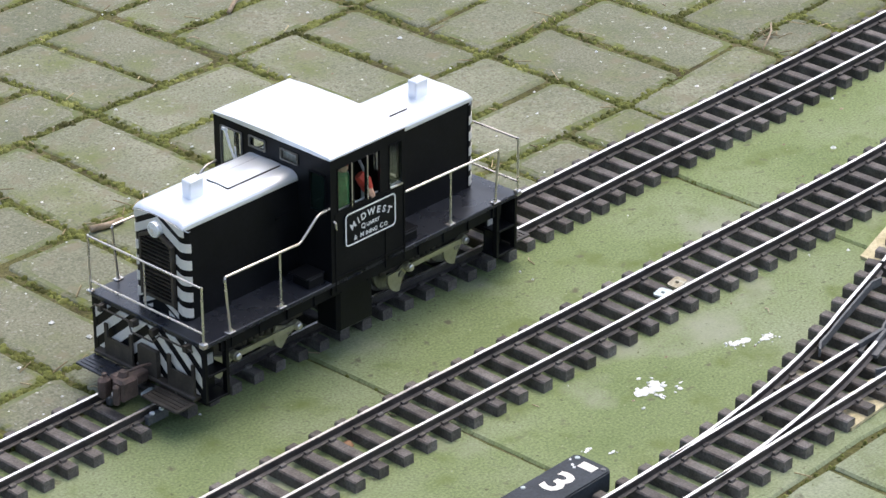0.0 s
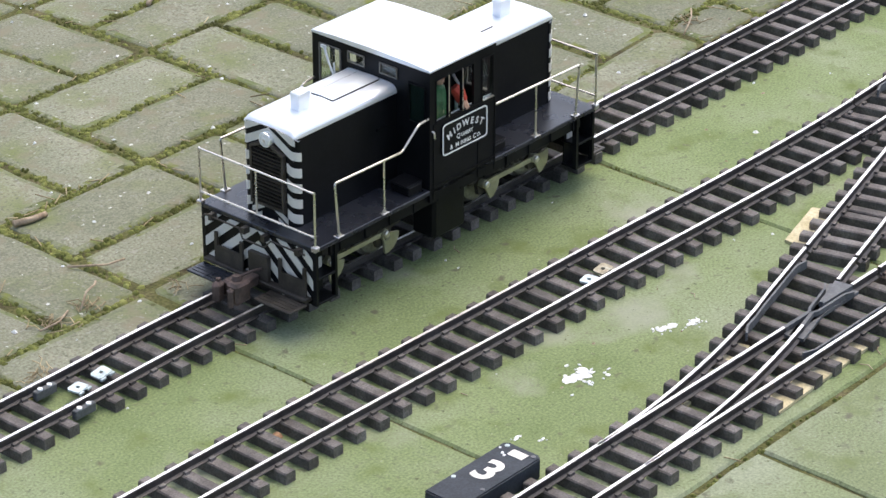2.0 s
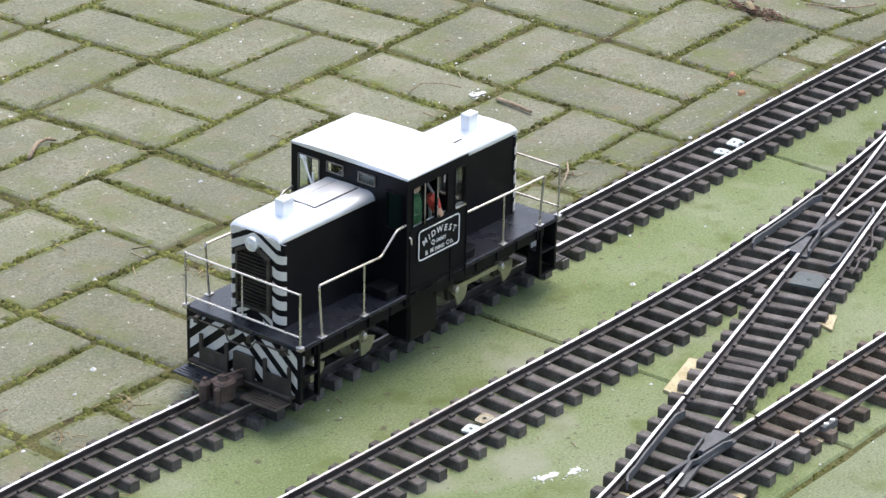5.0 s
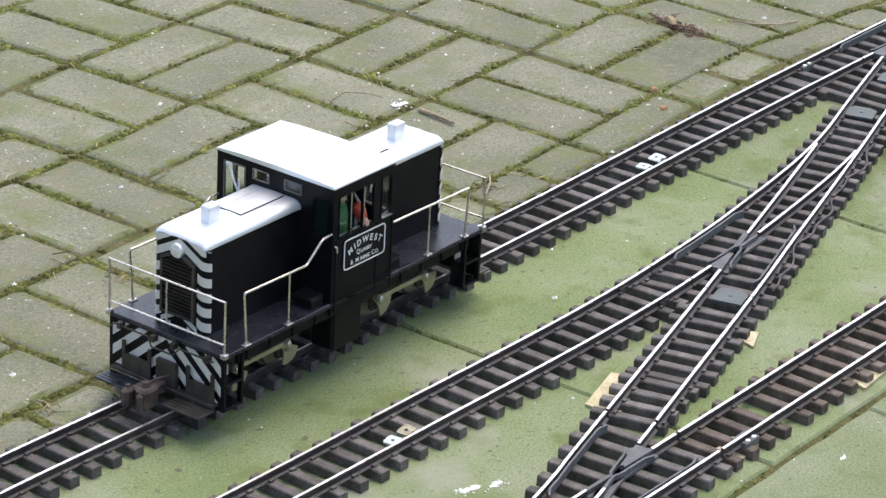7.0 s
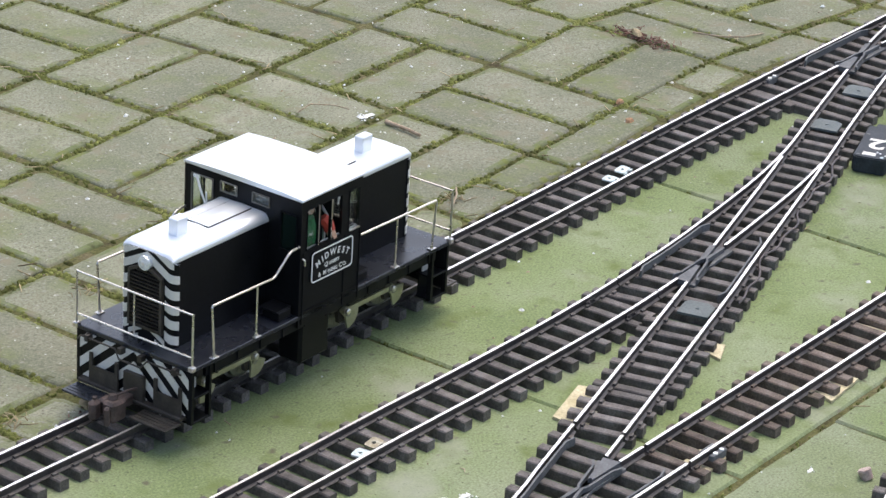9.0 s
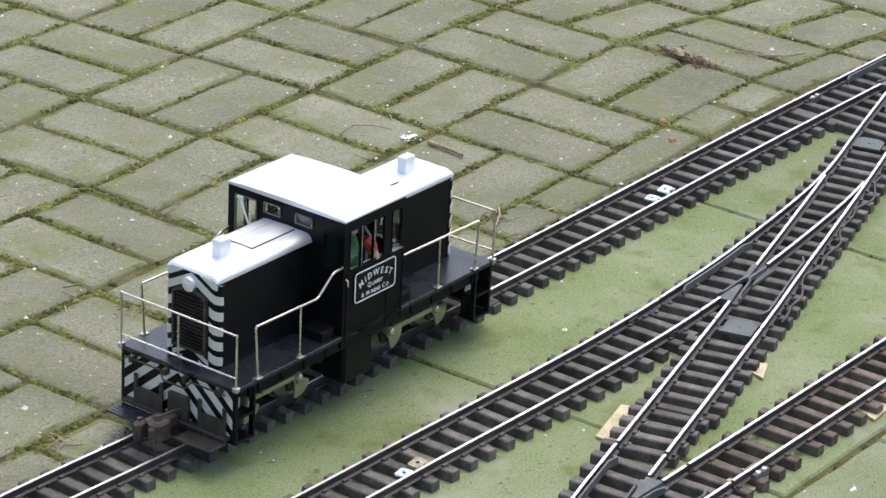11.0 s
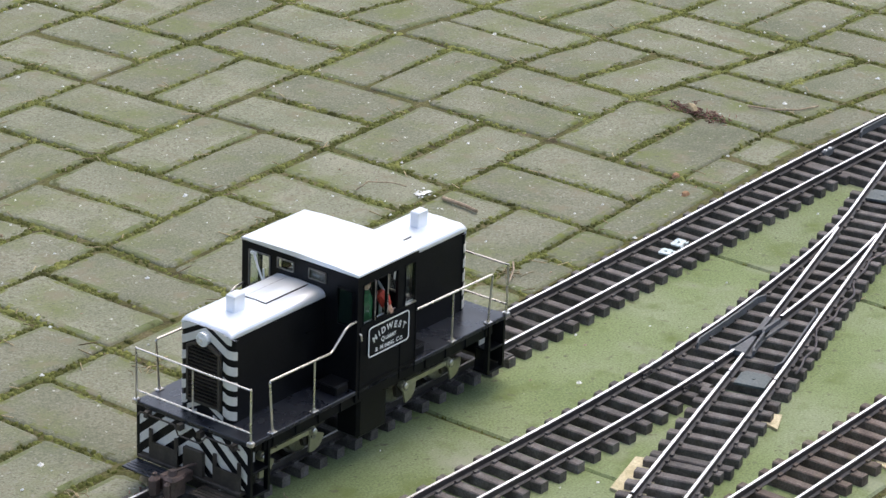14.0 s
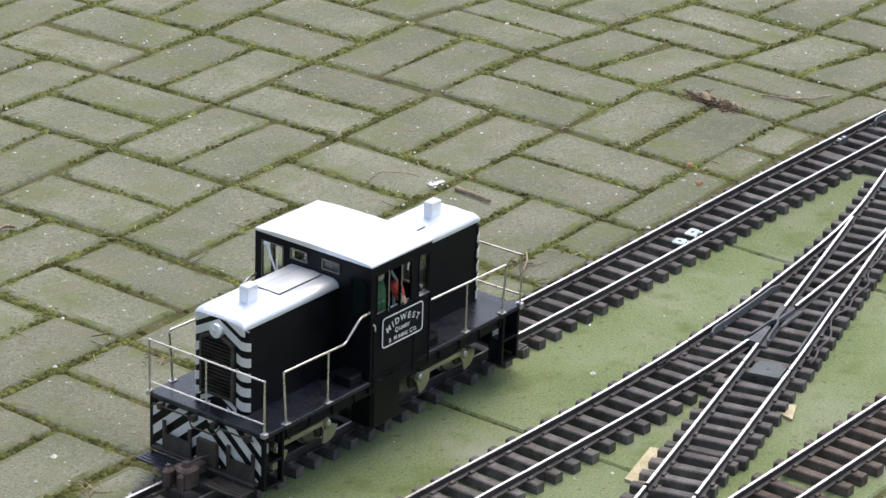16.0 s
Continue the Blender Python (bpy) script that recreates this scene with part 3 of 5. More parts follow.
def hood(x_in, x_out):
    d = 1 if x_out > x_in else -1
    lo, hi = min(x_in, x_out), max(x_in, x_out)
    bm = bmesh.new()
    body = [(0.0308, FLOOR), (0.0308, 0.1662), (-0.0308, 0.1662), (-0.0308, FLOOR)]
    prism(bm, body, lambda u, v, t: (t, u, v), lo + (0.0 if d > 0 else 0.0062), hi - (0.0062 if d > 0 else 0.0))
    h = part("hood", bm, BLACK, loco, "glossy black engine hood")
    for s in (-1, 1):
        bm = bmesh.new()
        q = x_in + d * 0.0195
        box(bm, q - 0.0072, q + 0.0072, s * 0.0308 - 0.0012, s * 0.0308 + 0.0012, 0.1368, 0.1390)
        part("grab_iron", bm, BLACK, h)
    bm = bmesh.new()
    rings = []
    for back, drop, pull in ((0.0, 0.0042, 0.0016), (0.0015, 0.0026, 0.0008), (0.0035, 0.0013, 0.0003), (0.0065, 0.0004, 0.0), (0.0105, 0.0, 0.0), (abs(x_out - x_in), 0.0, 0.0)):
        ring = []
        for u, v in arch(0.0314, 0.1652, 0.1662, 0.1737, r=0.0095):
            low = drop * min(max((v - 0.1655) / 0.007, 0.0), 1.0)
            ring.append(bm.verts.new((x_out - d * (back + 0.0003), u - math.copysign(pull, u) if abs(u) > 0.002 else u, v - low)))
        rings.append(ring)
    for p, q in zip(rings, rings[1:]):
        for k in range(len(p)):
            bm.faces.new((p[k], p[(k + 1) % len(p)], q[(k + 1) % len(p)], q[k]))
    bm.faces.new(rings[0]), bm.faces.new(rings[-1][::-1])
    part("hood_roof", bm, SILVER, h, "silver painted hood roof", smooth=False)
    bm = bmesh.new()
    lip = arch(0.0317, 0.1652, 0.1663, 0.1741, r=0.0095)
    prism(bm, lip, lambda u, v, t: (t, u, v), min(x_in, x_in + d * 0.0022), max(x_in, x_in + d * 0.0022))
    part("roof_lip", bm, SILVER, h)
    # raised hatch
    bm = bmesh.new()
    xa, xb = x_in + d * 0.0024, x_in + d * 0.0625
    a, b = min(xa, xb), max(xa, xb)
    prism(bm, [(0.0122, 0.1725), (0.0122, 0.1742), (0.0, 0.1748), (-0.0122, 0.1742), (-0.0122, 0.1725)], lambda u, v, t: (t, u, v), a, b)
    part("hatch", bm, SILVER, h, "silver hatch")
    bm = bmesh.new()
    box(bm, xb - 0.0006, xb + 0.0006, -0.0125, 0.0125, 0.1722, 0.1739)
    for k in (-1, 1):
        box(bm, a, b, k * 0.0127 - 0.0005, k * 0.0127 + 0.0005, 0.1722, 0.1737)
    part("hatch_gap", bm, BLACK, h)
    # exhaust stack
    bm = bmesh.new()
    xs, ys = x_out - d * STACK_BACK, -0.0005
    box(bm, xs - 0.0078, xs + 0.0078, ys - 0.0052, ys + 0.0052, 0.1715, 0.1897, 0.0008)
    box(bm, xs - 0.0058, xs + 0.0058, ys - 0.0034, ys + 0.0034, 0.1894, 0.1901)
    part("exhaust", bm, SILVER, h, "silver square exhaust stack")
    # radiator end: black plate with rounded corners, louvres, white bands
    out = (lambda u, v, t: (x_out + d * t, u, v))
    ROUND = 0.0065

    def wrapped(u, t=0.0):
        """Depth and side of a point u along the face, bent round the hood's upright corner."""
        flat = 0.0315 - ROUND
        if abs(u) <= flat:
            return (0.0 + t, u)
        a = min((abs(u) - flat) / ROUND, math.pi / 2)
        rest = abs(u) - flat - a * ROUND
        sg = math.copysign(1, u)
        return (-ROUND + (ROUND + t) * math.cos(a) - rest, sg * (flat + (ROUND + t) * math.sin(a)))
    bm = bmesh.new()
    top = [(0.0, 0.1697), (0.012, 0.1694), (0.022, 0.1682), (0.0285, 0.1658), (0.0315, 0.1625)]

    def crest(u):
        u = abs(u)
        for (a, za), (b, zb) in zip(top, top[1:]):
            if u <= b:
                return za + (zb - za) * (u - a) / (b - a)
        return 0.1625
    us = [-0.0365 + 0.0730 * k / 40 for k in range(41)]
    lowv, upv = [], []
    for u in us:
        dep, y = wrapped(u)
        lowv.append(bm.verts.new((x_out + d * dep, y, FLOOR)))
        upv.append(bm.verts.new((x_out + d * dep, y, crest(y))))
    for k in range(40):
        bm.faces.new((lowv[k], lowv[k + 1], upv[k + 1], upv[k]))
    bm.faces.new(lowv[::-1])
    bm.faces.new(upv).material_index = 1
    bm.faces.new((lowv[0], upv[0], upv[-1], lowv[-1]))
    part("end_plate", bm, [BLACK, SILVER], h)
    bm = bmesh.new()
    for k in range(15):
        z = 0.0965 + k * 0.0036
        half = 0.0175 if z < 0.142 else 0.0175 - (z - 0.142) * 1.4
        vs = [(-half, z), (half, z), (half, z + 0.0026), (-half, z + 0.0026)]
        a = [bm.verts.new(out(u, v, 0.0018)) for u, v in vs[:2]] + [bm.verts.new(out(u, v, 0.0036)) for u, v in vs[2:]]
        b = [bm.verts.new(out(u, v, 0.0012)) for u, v in vs]
        bm.faces.new(a), bm.faces.new(b[::-1])
        for i in range(4):
            bm.faces.new((a[i], a[(i + 1) % 4], b[(i + 1) % 4], b[i]))
    for s in (-1, 1):
        prism(bm, [(s * 0.0175, 0.094), (s * 0.0200, 0.092), (s * 0.0200, 0.1450), (s * 0.0175, 0.1450)], out, -0.0010, 0.0040)
    prism(bm, [(0.0200, 0.1450), (0.0200, 0.1480), (0.0, 0.1575), (-0.0200, 0.1480), (-0.0200, 0.1450), (0.0, 0.1545)], out, -0.0010, 0.0040)
    prism(bm, [(0.0185, 0.0930), (0.0185, 0.0958), (-0.0185, 0.0958), (-0.0185, 0.0930)], out, -0.0010, 0.0040)
    part("grille", bm, UNDER, h, "dark louvred radiator grille")
    bm = bmesh.new()

    def band(u0, u1, low, high, lift=0.0006):
        """A painted band between heights low(u) and high(u), bent round the corner."""
        n = max(int(abs(u1 - u0) / 0.0016), 2)
        cols = []
        for k in range(n + 1):
            u = u0 + (u1 - u0) * k / n
            zs = []
            for f in (low, high):
                dep, y = wrapped(u, lift)
                zs.append((x_out + d * dep, y, min(f(abs(u)), crest(y) - 0.0003)))
            dep, y = wrapped(u, -0.0006)
            zs += [(x_out + d * dep, y, zs[1][2]), (x_out + d * dep, y, zs[0][2])]
            cols.append([bm.verts.new(p) for p in zs])
        for a, b in zip(cols, cols[1:]):
            for q in range(4):
                bm.faces.new((a[q], a[(q + 1) % 4], b[(q + 1) % 4], b[q]))
        bm.faces.new(cols[0]), bm.faces.new(cols[-1][::-1])

    def droop(c):
        return lambda u: c - 0.55 * min(u, 0.026) - 0.28 * max(u - 0.026, 0)
    for s in (-1, 1):
        for k in range(4):
            c = 0.1005 + k * 0.0147
            band(s * 0.0215, s * 0.0360, droop(c), droop(c + 0.0086))
        band(s * 0.0, s * 0.0360, droop(0.1605), droop(0.1685))
        band(s * 0.0, s * 0.0300, droop(0.1740), droop(0.1860))
        band(s * 0.0, s * 0.0215, droop(0.0935), droop(0.0985))
        band(s * 0.010, s * 0.0215, droop(0.0865), droop(0.0905))
    part("warning_stripes", bm, STRIPE, h, "off-white warning stripes")
    bm = bmesh.new()
    tube(bm, [out(0, 0.1582, 0.0), out(0, 0.1582, 0.0042)], 0.0068, 20)
    tube(bm, [out(0, 0.1582, 0.0042), out(0, 0.1582, 0.0054)], [0.0072, 0.0067], 20)
    lamp = part("headlight", bm, SILVER, h, "round silver headlight")
    bm = bmesh.new()
    tube(bm, [out(0, 0.1582, 0.0051), out(0, 0.1582, 0.0058), out(0, 0.1582, 0.0063)], [0.0060, 0.0048, 0.002], 20)
    part("lens", bm, LAMP, lamp, "clear headlight lens")
    bm = bmesh.new()
    tube(bm, [out(0, 0.1582, 0.0062), out(0, 0.1582, 0.0067)], [0.0019, 0.0013], 10)
    part("bulb", bm, NICKEL, lamp)
    return h


hood(CX0, -0.1755)
hood(CX1, 0.1755)

# cab


def wall(bm, u0, u1, v0, v1, holes, put, d0, d1):
    """A wall cut by window openings, made of joined blocks."""
    us = sorted({u0, u1, *[h[0] for h in holes], *[h[1] for h in holes]})
    vs = sorted({v0, v1, *[h[2] for h in holes], *[h[3] for h in holes]})
    for a, b in zip(us, us[1:]):
        for c, e in zip(vs, vs[1:]):
            mu, mv = (a + b) / 2, (c + e) / 2
            if not any(h[0] < mu < h[1] and h[2] < mv < h[3] for h in holes):
                prism(bm, [(a, c), (b, c), (b, e), (a, e)], put, d0, d1)
    bmesh.ops.remove_doubles(bm, verts=bm.verts[:], dist=1e-6)


cab_bm = bmesh.new()
side_holes = [(-0.0368, -0.0204, 0.1448, 0.1855), (-0.0176, -0.0017, 0.1448, 0.1855), (-0.0004, 0.0148, 0.1448, 0.1855), (0.0256, 0.0414, 0.1448, 0.1855)]
end_holes = [(0.0350, 0.0612, 0.145, 0.1880), (0.0062, 0.0264, 0.1790, 0.1895), (-0.0325, -0.0118, 0.1790, 0.1895), (-0.0655, -0.0455, 0.143, 0.1805)]
for s in (-1, 1):
    wall(cab_bm, CX0, CX1, FLOOR - 0.012, CH, side_holes, (lambda u, v, t, s=s: (u, s * t, v)), 0.0675, 0.0700)
for xx, s in ((CX0, 1), (CX1, -1)):
    wall(cab_bm, -0.0675, 0.0675, FLOOR, CH, [(min(s * a, s * b), max(s * a, s * b), c, e) for a, b, c, e in end_holes], (lambda u, v, t, xx=xx, s=s: (xx + s * t, u, v)), 0.0, 0.0024)
cab = part("cab", cab_bm, BLACK, loco, "satin black cab with open windows")
bm = bmesh.new()
prof = [(0.0711, 0.1951), (0.0713, 0.1966), (0.0698, 0.1981), (0.045, 0.1995), (0.0, 0.2003)]
prof = prof + [(-u, v) for u, v in reversed(prof[:-1])]
prism(bm, prof, lambda u, v, t: (t, u, v), CX0 - 0.0010, CX1 + 0.0010)
bmesh.ops.bevel(bm, geom=bm.edges[:], offset=0.0006, segments=1, affect="EDGES")
part("cab_roof", bm, SILVER, loco, "overhanging silver cab roof")
# window frames, posts and panes
for s in (-1, 1):
    for a, b, c, e in side_holes:
        bm = bmesh.new()
        for q in ((a, a + 0.0006, c, e), (b - 0.0006, b, c, e), (a, b, c, c + 0.0007), (a, b, e - 0.0006, e)):
            box(bm, q[0], q[1], min(s * 0.0692, s * 0.0708), max(s * 0.0692, s * 0.0708), q[2], q[3])
        fr = part("window_frame", bm, BLACK, cab)
    for a, b in ((-0.0366, -0.0206), (0.0258, 0.0412)):
        bm = bmesh.new()
        box(bm, a, b, s * 0.0686 - 0.0003, s * 0.0686 + 0.0003, 0.1450, 0.1853)
        part("window_pane", bm, GLASS, cab).visible_shadow = False
    bm = bmesh.new()
    box(bm, -0.0203, -0.0193, s * 0.0706 - 0.0006, s * 0.0706 + 0.0006, 0.1448, 0.1855)
    box(bm, -0.0016, -0.0006, s * 0.0706 - 0.0006, s * 0.0706 + 0.0006, 0.1448, 0.1855)
    part("window_post", bm, NICKEL, cab)
    bm = bmesh.new()
    box(bm, 0.0262, 0.0408, s * 0.0709 - 0.0012, s * 0.0709 + 0.0012, 0.1448, 0.1458)
    part("arm_rest", bm, NICKEL, cab, "bright metal arm rest")
for xx, s in ((CX0, 1), (CX1, -1)):
    for a, b, c, e in end_holes:
        bm = bmesh.new()
        y0, y1 = min(s * a, s * b), max(s * a, s * b)
        for q in ((y0, y0 + 0.0010, c, e), (y1 - 0.0010, y1, c, e), (y0, y1, c, c + 0.0010), (y0, y1, e - 0.0010, e)):
            box(bm, xx - 0.0008 * s - 0.0006, xx - 0.0008 * s + 0.0012, q[0], q[1], q[2], q[3])
        part("window_frame", bm, BLACK if c < 0.144 else FRAME, cab, "" if c < 0.144 else "thin dull grey window frame")
        bm = bmesh.new()
        box(bm, xx + s * 0.0014 - 0.0003, xx + s * 0.0014 + 0.0003, y0, y1, c, e)
        part("window_pane", bm, DOOR_GLASS if c < 0.144 else GLASS, cab).visible_shadow = False
    bm = bmesh.new()
    tube(bm, [(xx - s * 0.0022, s * 0.0535, 0.1865), (xx - s * 0.0036, s * 0.0470, 0.1735), (xx - s * 0.0040, s * 0.0405, 0.1615)], [0.0013, 0.0011, 0.0011], 6)
    tube(bm, [(xx - s * 0.0030, s * 0.0412, 0.1740), (xx - s * 0.0030, s * 0.0398, 0.1560)], 0.0009, 6)
    box(bm, xx - s * 0.003 - 0.001, xx - s * 0.003 + 0.001, s * 0.0535 - 0.003, s * 0.0535 + 0.003, 0.1855, 0.1880)
    part("windscreen_wiper", bm, LETTER, cab, "bright windscreen wiper")
bm = bmesh.new()
box(bm, CX0 + 0.0026, CX1 - 0.0026, -0.067, 0.067, 0.1055, 0.1085)
part("cab_floor", bm, INSIDE, cab)
for s in (-1, 1):
    bm = bmesh.new()
    box(bm, CX0 + 0.003, CX1 - 0.003, s * 0.0668 - 0.0006, s * 0.0668 + 0.0006, 0.1086, 0.1455)
    part("cab_lining", bm, INSIDE, cab, "grey inner cab lining")
bm = bmesh.new()
box(bm, 0.006, 0.020, -0.030, 0.034, 0.1085, 0.150, 0.001)
box(bm, 0.000, 0.012, 0.000, 0.036, 0.150, 0.160, 0.001)
tube(bm, [(0.012, -0.052, 0.108), (0.012, -0.052, 0.158)], 0.0016, 8)
tube(bm, [(0.010, -0.060, 0.158), (0.016, -0.040, 0.172), (0.028, -0.040, 0.170)], 0.0014, 8)
part("control_stand", bm, INSIDE, cab, "grey control stand with levers")
# doors on the cab side, seams, steps
for s in (-1, 1):
    bm = bmesh.new()
    for q in (-0.040, 0.0205, 0.0435):
        box(bm, q - 0.0004, q + 0.0004, s * 0.0702 - 0.0006, s * 0.0702 + 0.0006, FLOOR - 0.010, 0.144)
    for z in (0.0835, 0.1435):
        box(bm, -0.040, 0.0435, s * 0.0702 - 0.0005, s * 0.0702 + 0.0005, z - 0.0004, z + 0.0004)
    part("door_seam", bm, BLACK, cab)
    bm = bmesh.new()
    tube(bm, [(-0.0425, s * 0.0712, 0.139), (-0.0425, s * 0.0735, 0.138), (-0.0420, s * 0.0735, 0.132)], 0.0009, 6)
    part("door_handle", bm, NICKEL, cab, "small bright door handle")
    for xx in (-0.058, 0.057):
        bm = bmesh.new()
        box(bm, xx - 0.009, xx + 0.009, s * 0.055 - 0.010, s * 0.055 + 0.010, FLOOR, FLOOR + 0.009, 0.0008)
        box(bm, xx - 0.011, xx + 0.011, s * 0.053 - 0.011, s * 0.053 + 0.011, FLOOR + 0.009, FLOOR + 0.0106, 0.0005)
        part("step_box", bm, BLACK, loco, "black step box")

# signs
for s in (-1, 1):
    flip = pose(0.0013, s * 0.0706, 0.1246, 90, 0, 0 if s < 0 else 180)
    bm = bmesh.new()
    hw, hh, r = 0.0306, 0.0154, 0.004

    def rounded(w, h, r):
        return [(sx * (w - r) + r * math.cos(a), sy * (h - r) + r * math.sin(a)) for sx, sy, a0 in ((1, 1, 0), (-1, 1, 90), (-1, -1, 180), (1, -1, 270))
                for a in (radians(a0 + q) for q in (0, 30, 60, 90))]
    prism(bm, rounded(hw, hh, r), lambda u, v, t: flip @ Vector((u, v, t)), -0.0003, 0.0008)
    sign = part("sign_board", bm, BLACK, loco, "black company sign with white border")
    bm = bmesh.new()
    o, i = rounded(hw, hh, r), rounded(hw - 0.0013, hh - 0.0013, r - 0.0012)
    rings = [[bm.verts.new(flip @ Vector((u, v, t))) for u, v in ring] for ring, t in ((o, 0.0006), (o, 0.0012), (i, 0.0012), (i, 0.0006))]
    for a, b in zip(rings, rings[1:]):
        for k in range(16):
            bm.faces.new((a[k], a[(k + 1) % 16], b[(k + 1) % 16], b[k]))
    part("sign_border", bm, LETTER, sign)
    bm = bmesh.new()
    word = "MIDWEST"
    widths = [0.0094, 0.0046, 0.0082, 0.0106, 0.0072, 0.0068, 0.0068]
    along = -sum(widths) / 2
    for ch, w in zip(word, widths):
        a = -(along + w / 2) / 0.044
        along += w
        add_text(bm, ch, 0.0088, flip @ pose(-0.044 * math.sin(a), 0.044 * math.cos(a) - 0.0364, 0.0011, 0, 0, math.degrees(a)), bold=0.00028)
    add_text(bm, "Q", 0.0066, flip @ pose(-0.0092, -0.0020, 0.0011), bold=0.00018)
    add_text(bm, "UARRY", 0.0052, flip @ pose(0.0026, -0.0023, 0.0011), spacing=0.95, bold=0.00018)
    add_text(bm, "&", 0.0064, flip @ pose(-0.0186, -0.0098, 0.0011), bold=0.00014)
    add_text(bm, "M", 0.0064, flip @ pose(-0.0108, -0.0098, 0.0011), bold=0.00014)
    add_text(bm, "INING", 0.0053, flip @ pose(0.0008, -0.0101, 0.0011), spacing=0.95, bold=0.00018)
    add_text(bm, "C", 0.0064, flip @ pose(0.0128, -0.0098, 0.0011), bold=0.00018)
    add_text(bm, "O.", 0.0053, flip @ pose(0.0186, -0.0101, 0.0011), spacing=0.95, bold=0.00018)
    part("lettering", bm, LETTER, sign, "white lettering")

# handrails
RW = 0.0009
for s in (-1, 1):
    for d in (-1, 1):
        y = s * 0.0685
        bm = bmesh.new()
        z = FLOOR + 0.0515
        if d < 0:
            tube(bm, [(-0.1620, y, FLOOR), (-0.1662, y, z - 0.001), (-0.1655, y, z + 0.0008), (-0.0815, y, z - 0.0008), (-0.0778, y, z + 0.0008), (-0.0600, y, z + 0.0158), (-0.0560, y, z + 0.0178), (-0.0445, y, z + 0.0186)], RW * 1.25, 8)
            posts = (-0.1035,)
        else:
            tube(bm, [(0.0475, y, z + 0.001), (0.1665, y, z - 0.0012), (0.1675, y, z - 0.0025), (0.1630, y, FLOOR)], RW * 1.25, 8)
            posts = (0.1045,)
        for p in posts:
            tube(bm, [(p, y, FLOOR), (p, y, z)], RW * 1.1, 8)
        part("handrail", bm, NICKEL, loco, "bright metal handrail")
        for p in posts + ((-0.1620,) if d < 0 else (0.1630,)):
            bm = bmesh.new()
            box(bm, p - 0.0042, p + 0.0042, y - 0.0030, y + 0.0030, FLOOR, FLOOR + 0.0012, 0.0004)
            tube(bm, [(p, y, FLOOR), (p, y, FLOOR + 0.004)], [0.0022, 0.0014], 8)
            part("handrail_foot", bm, NICKEL, loco)
for d in (-1, 1):
    x = d * (LEN - 0.0005)
    bm = bmesh.new()
    for s in (-1, 1):
        tube(bm, [(x, s * 0.069, FLOOR - 0.003), (x, s * 0.069, FLOOR + 0.0535)], RW * 1.15, 8)
    tube(bm, [(x, 0, FLOOR + 0.010), (x, 0, FLOOR + 0.0525)], RW, 8)
    for z in (0.0525, 0.0105):
        tube(bm, [(x, -0.0695, FLOOR + z), (x, 0.0695, FLOOR + z)], RW * 1.15, 8)
    part("end_handrail", bm, NICKEL, loco, "bright metal end handrail")
    for s in (-1, 1):
        bm = bmesh.new()
        box(bm, x - 0.003, x + 0.003, s * 0.069 - 0.003, s * 0.069 + 0.003, FLOOR - 0.003, FLOOR + 0.0022, 0.0008)
        part("handrail_foot", bm, NICKEL, loco)

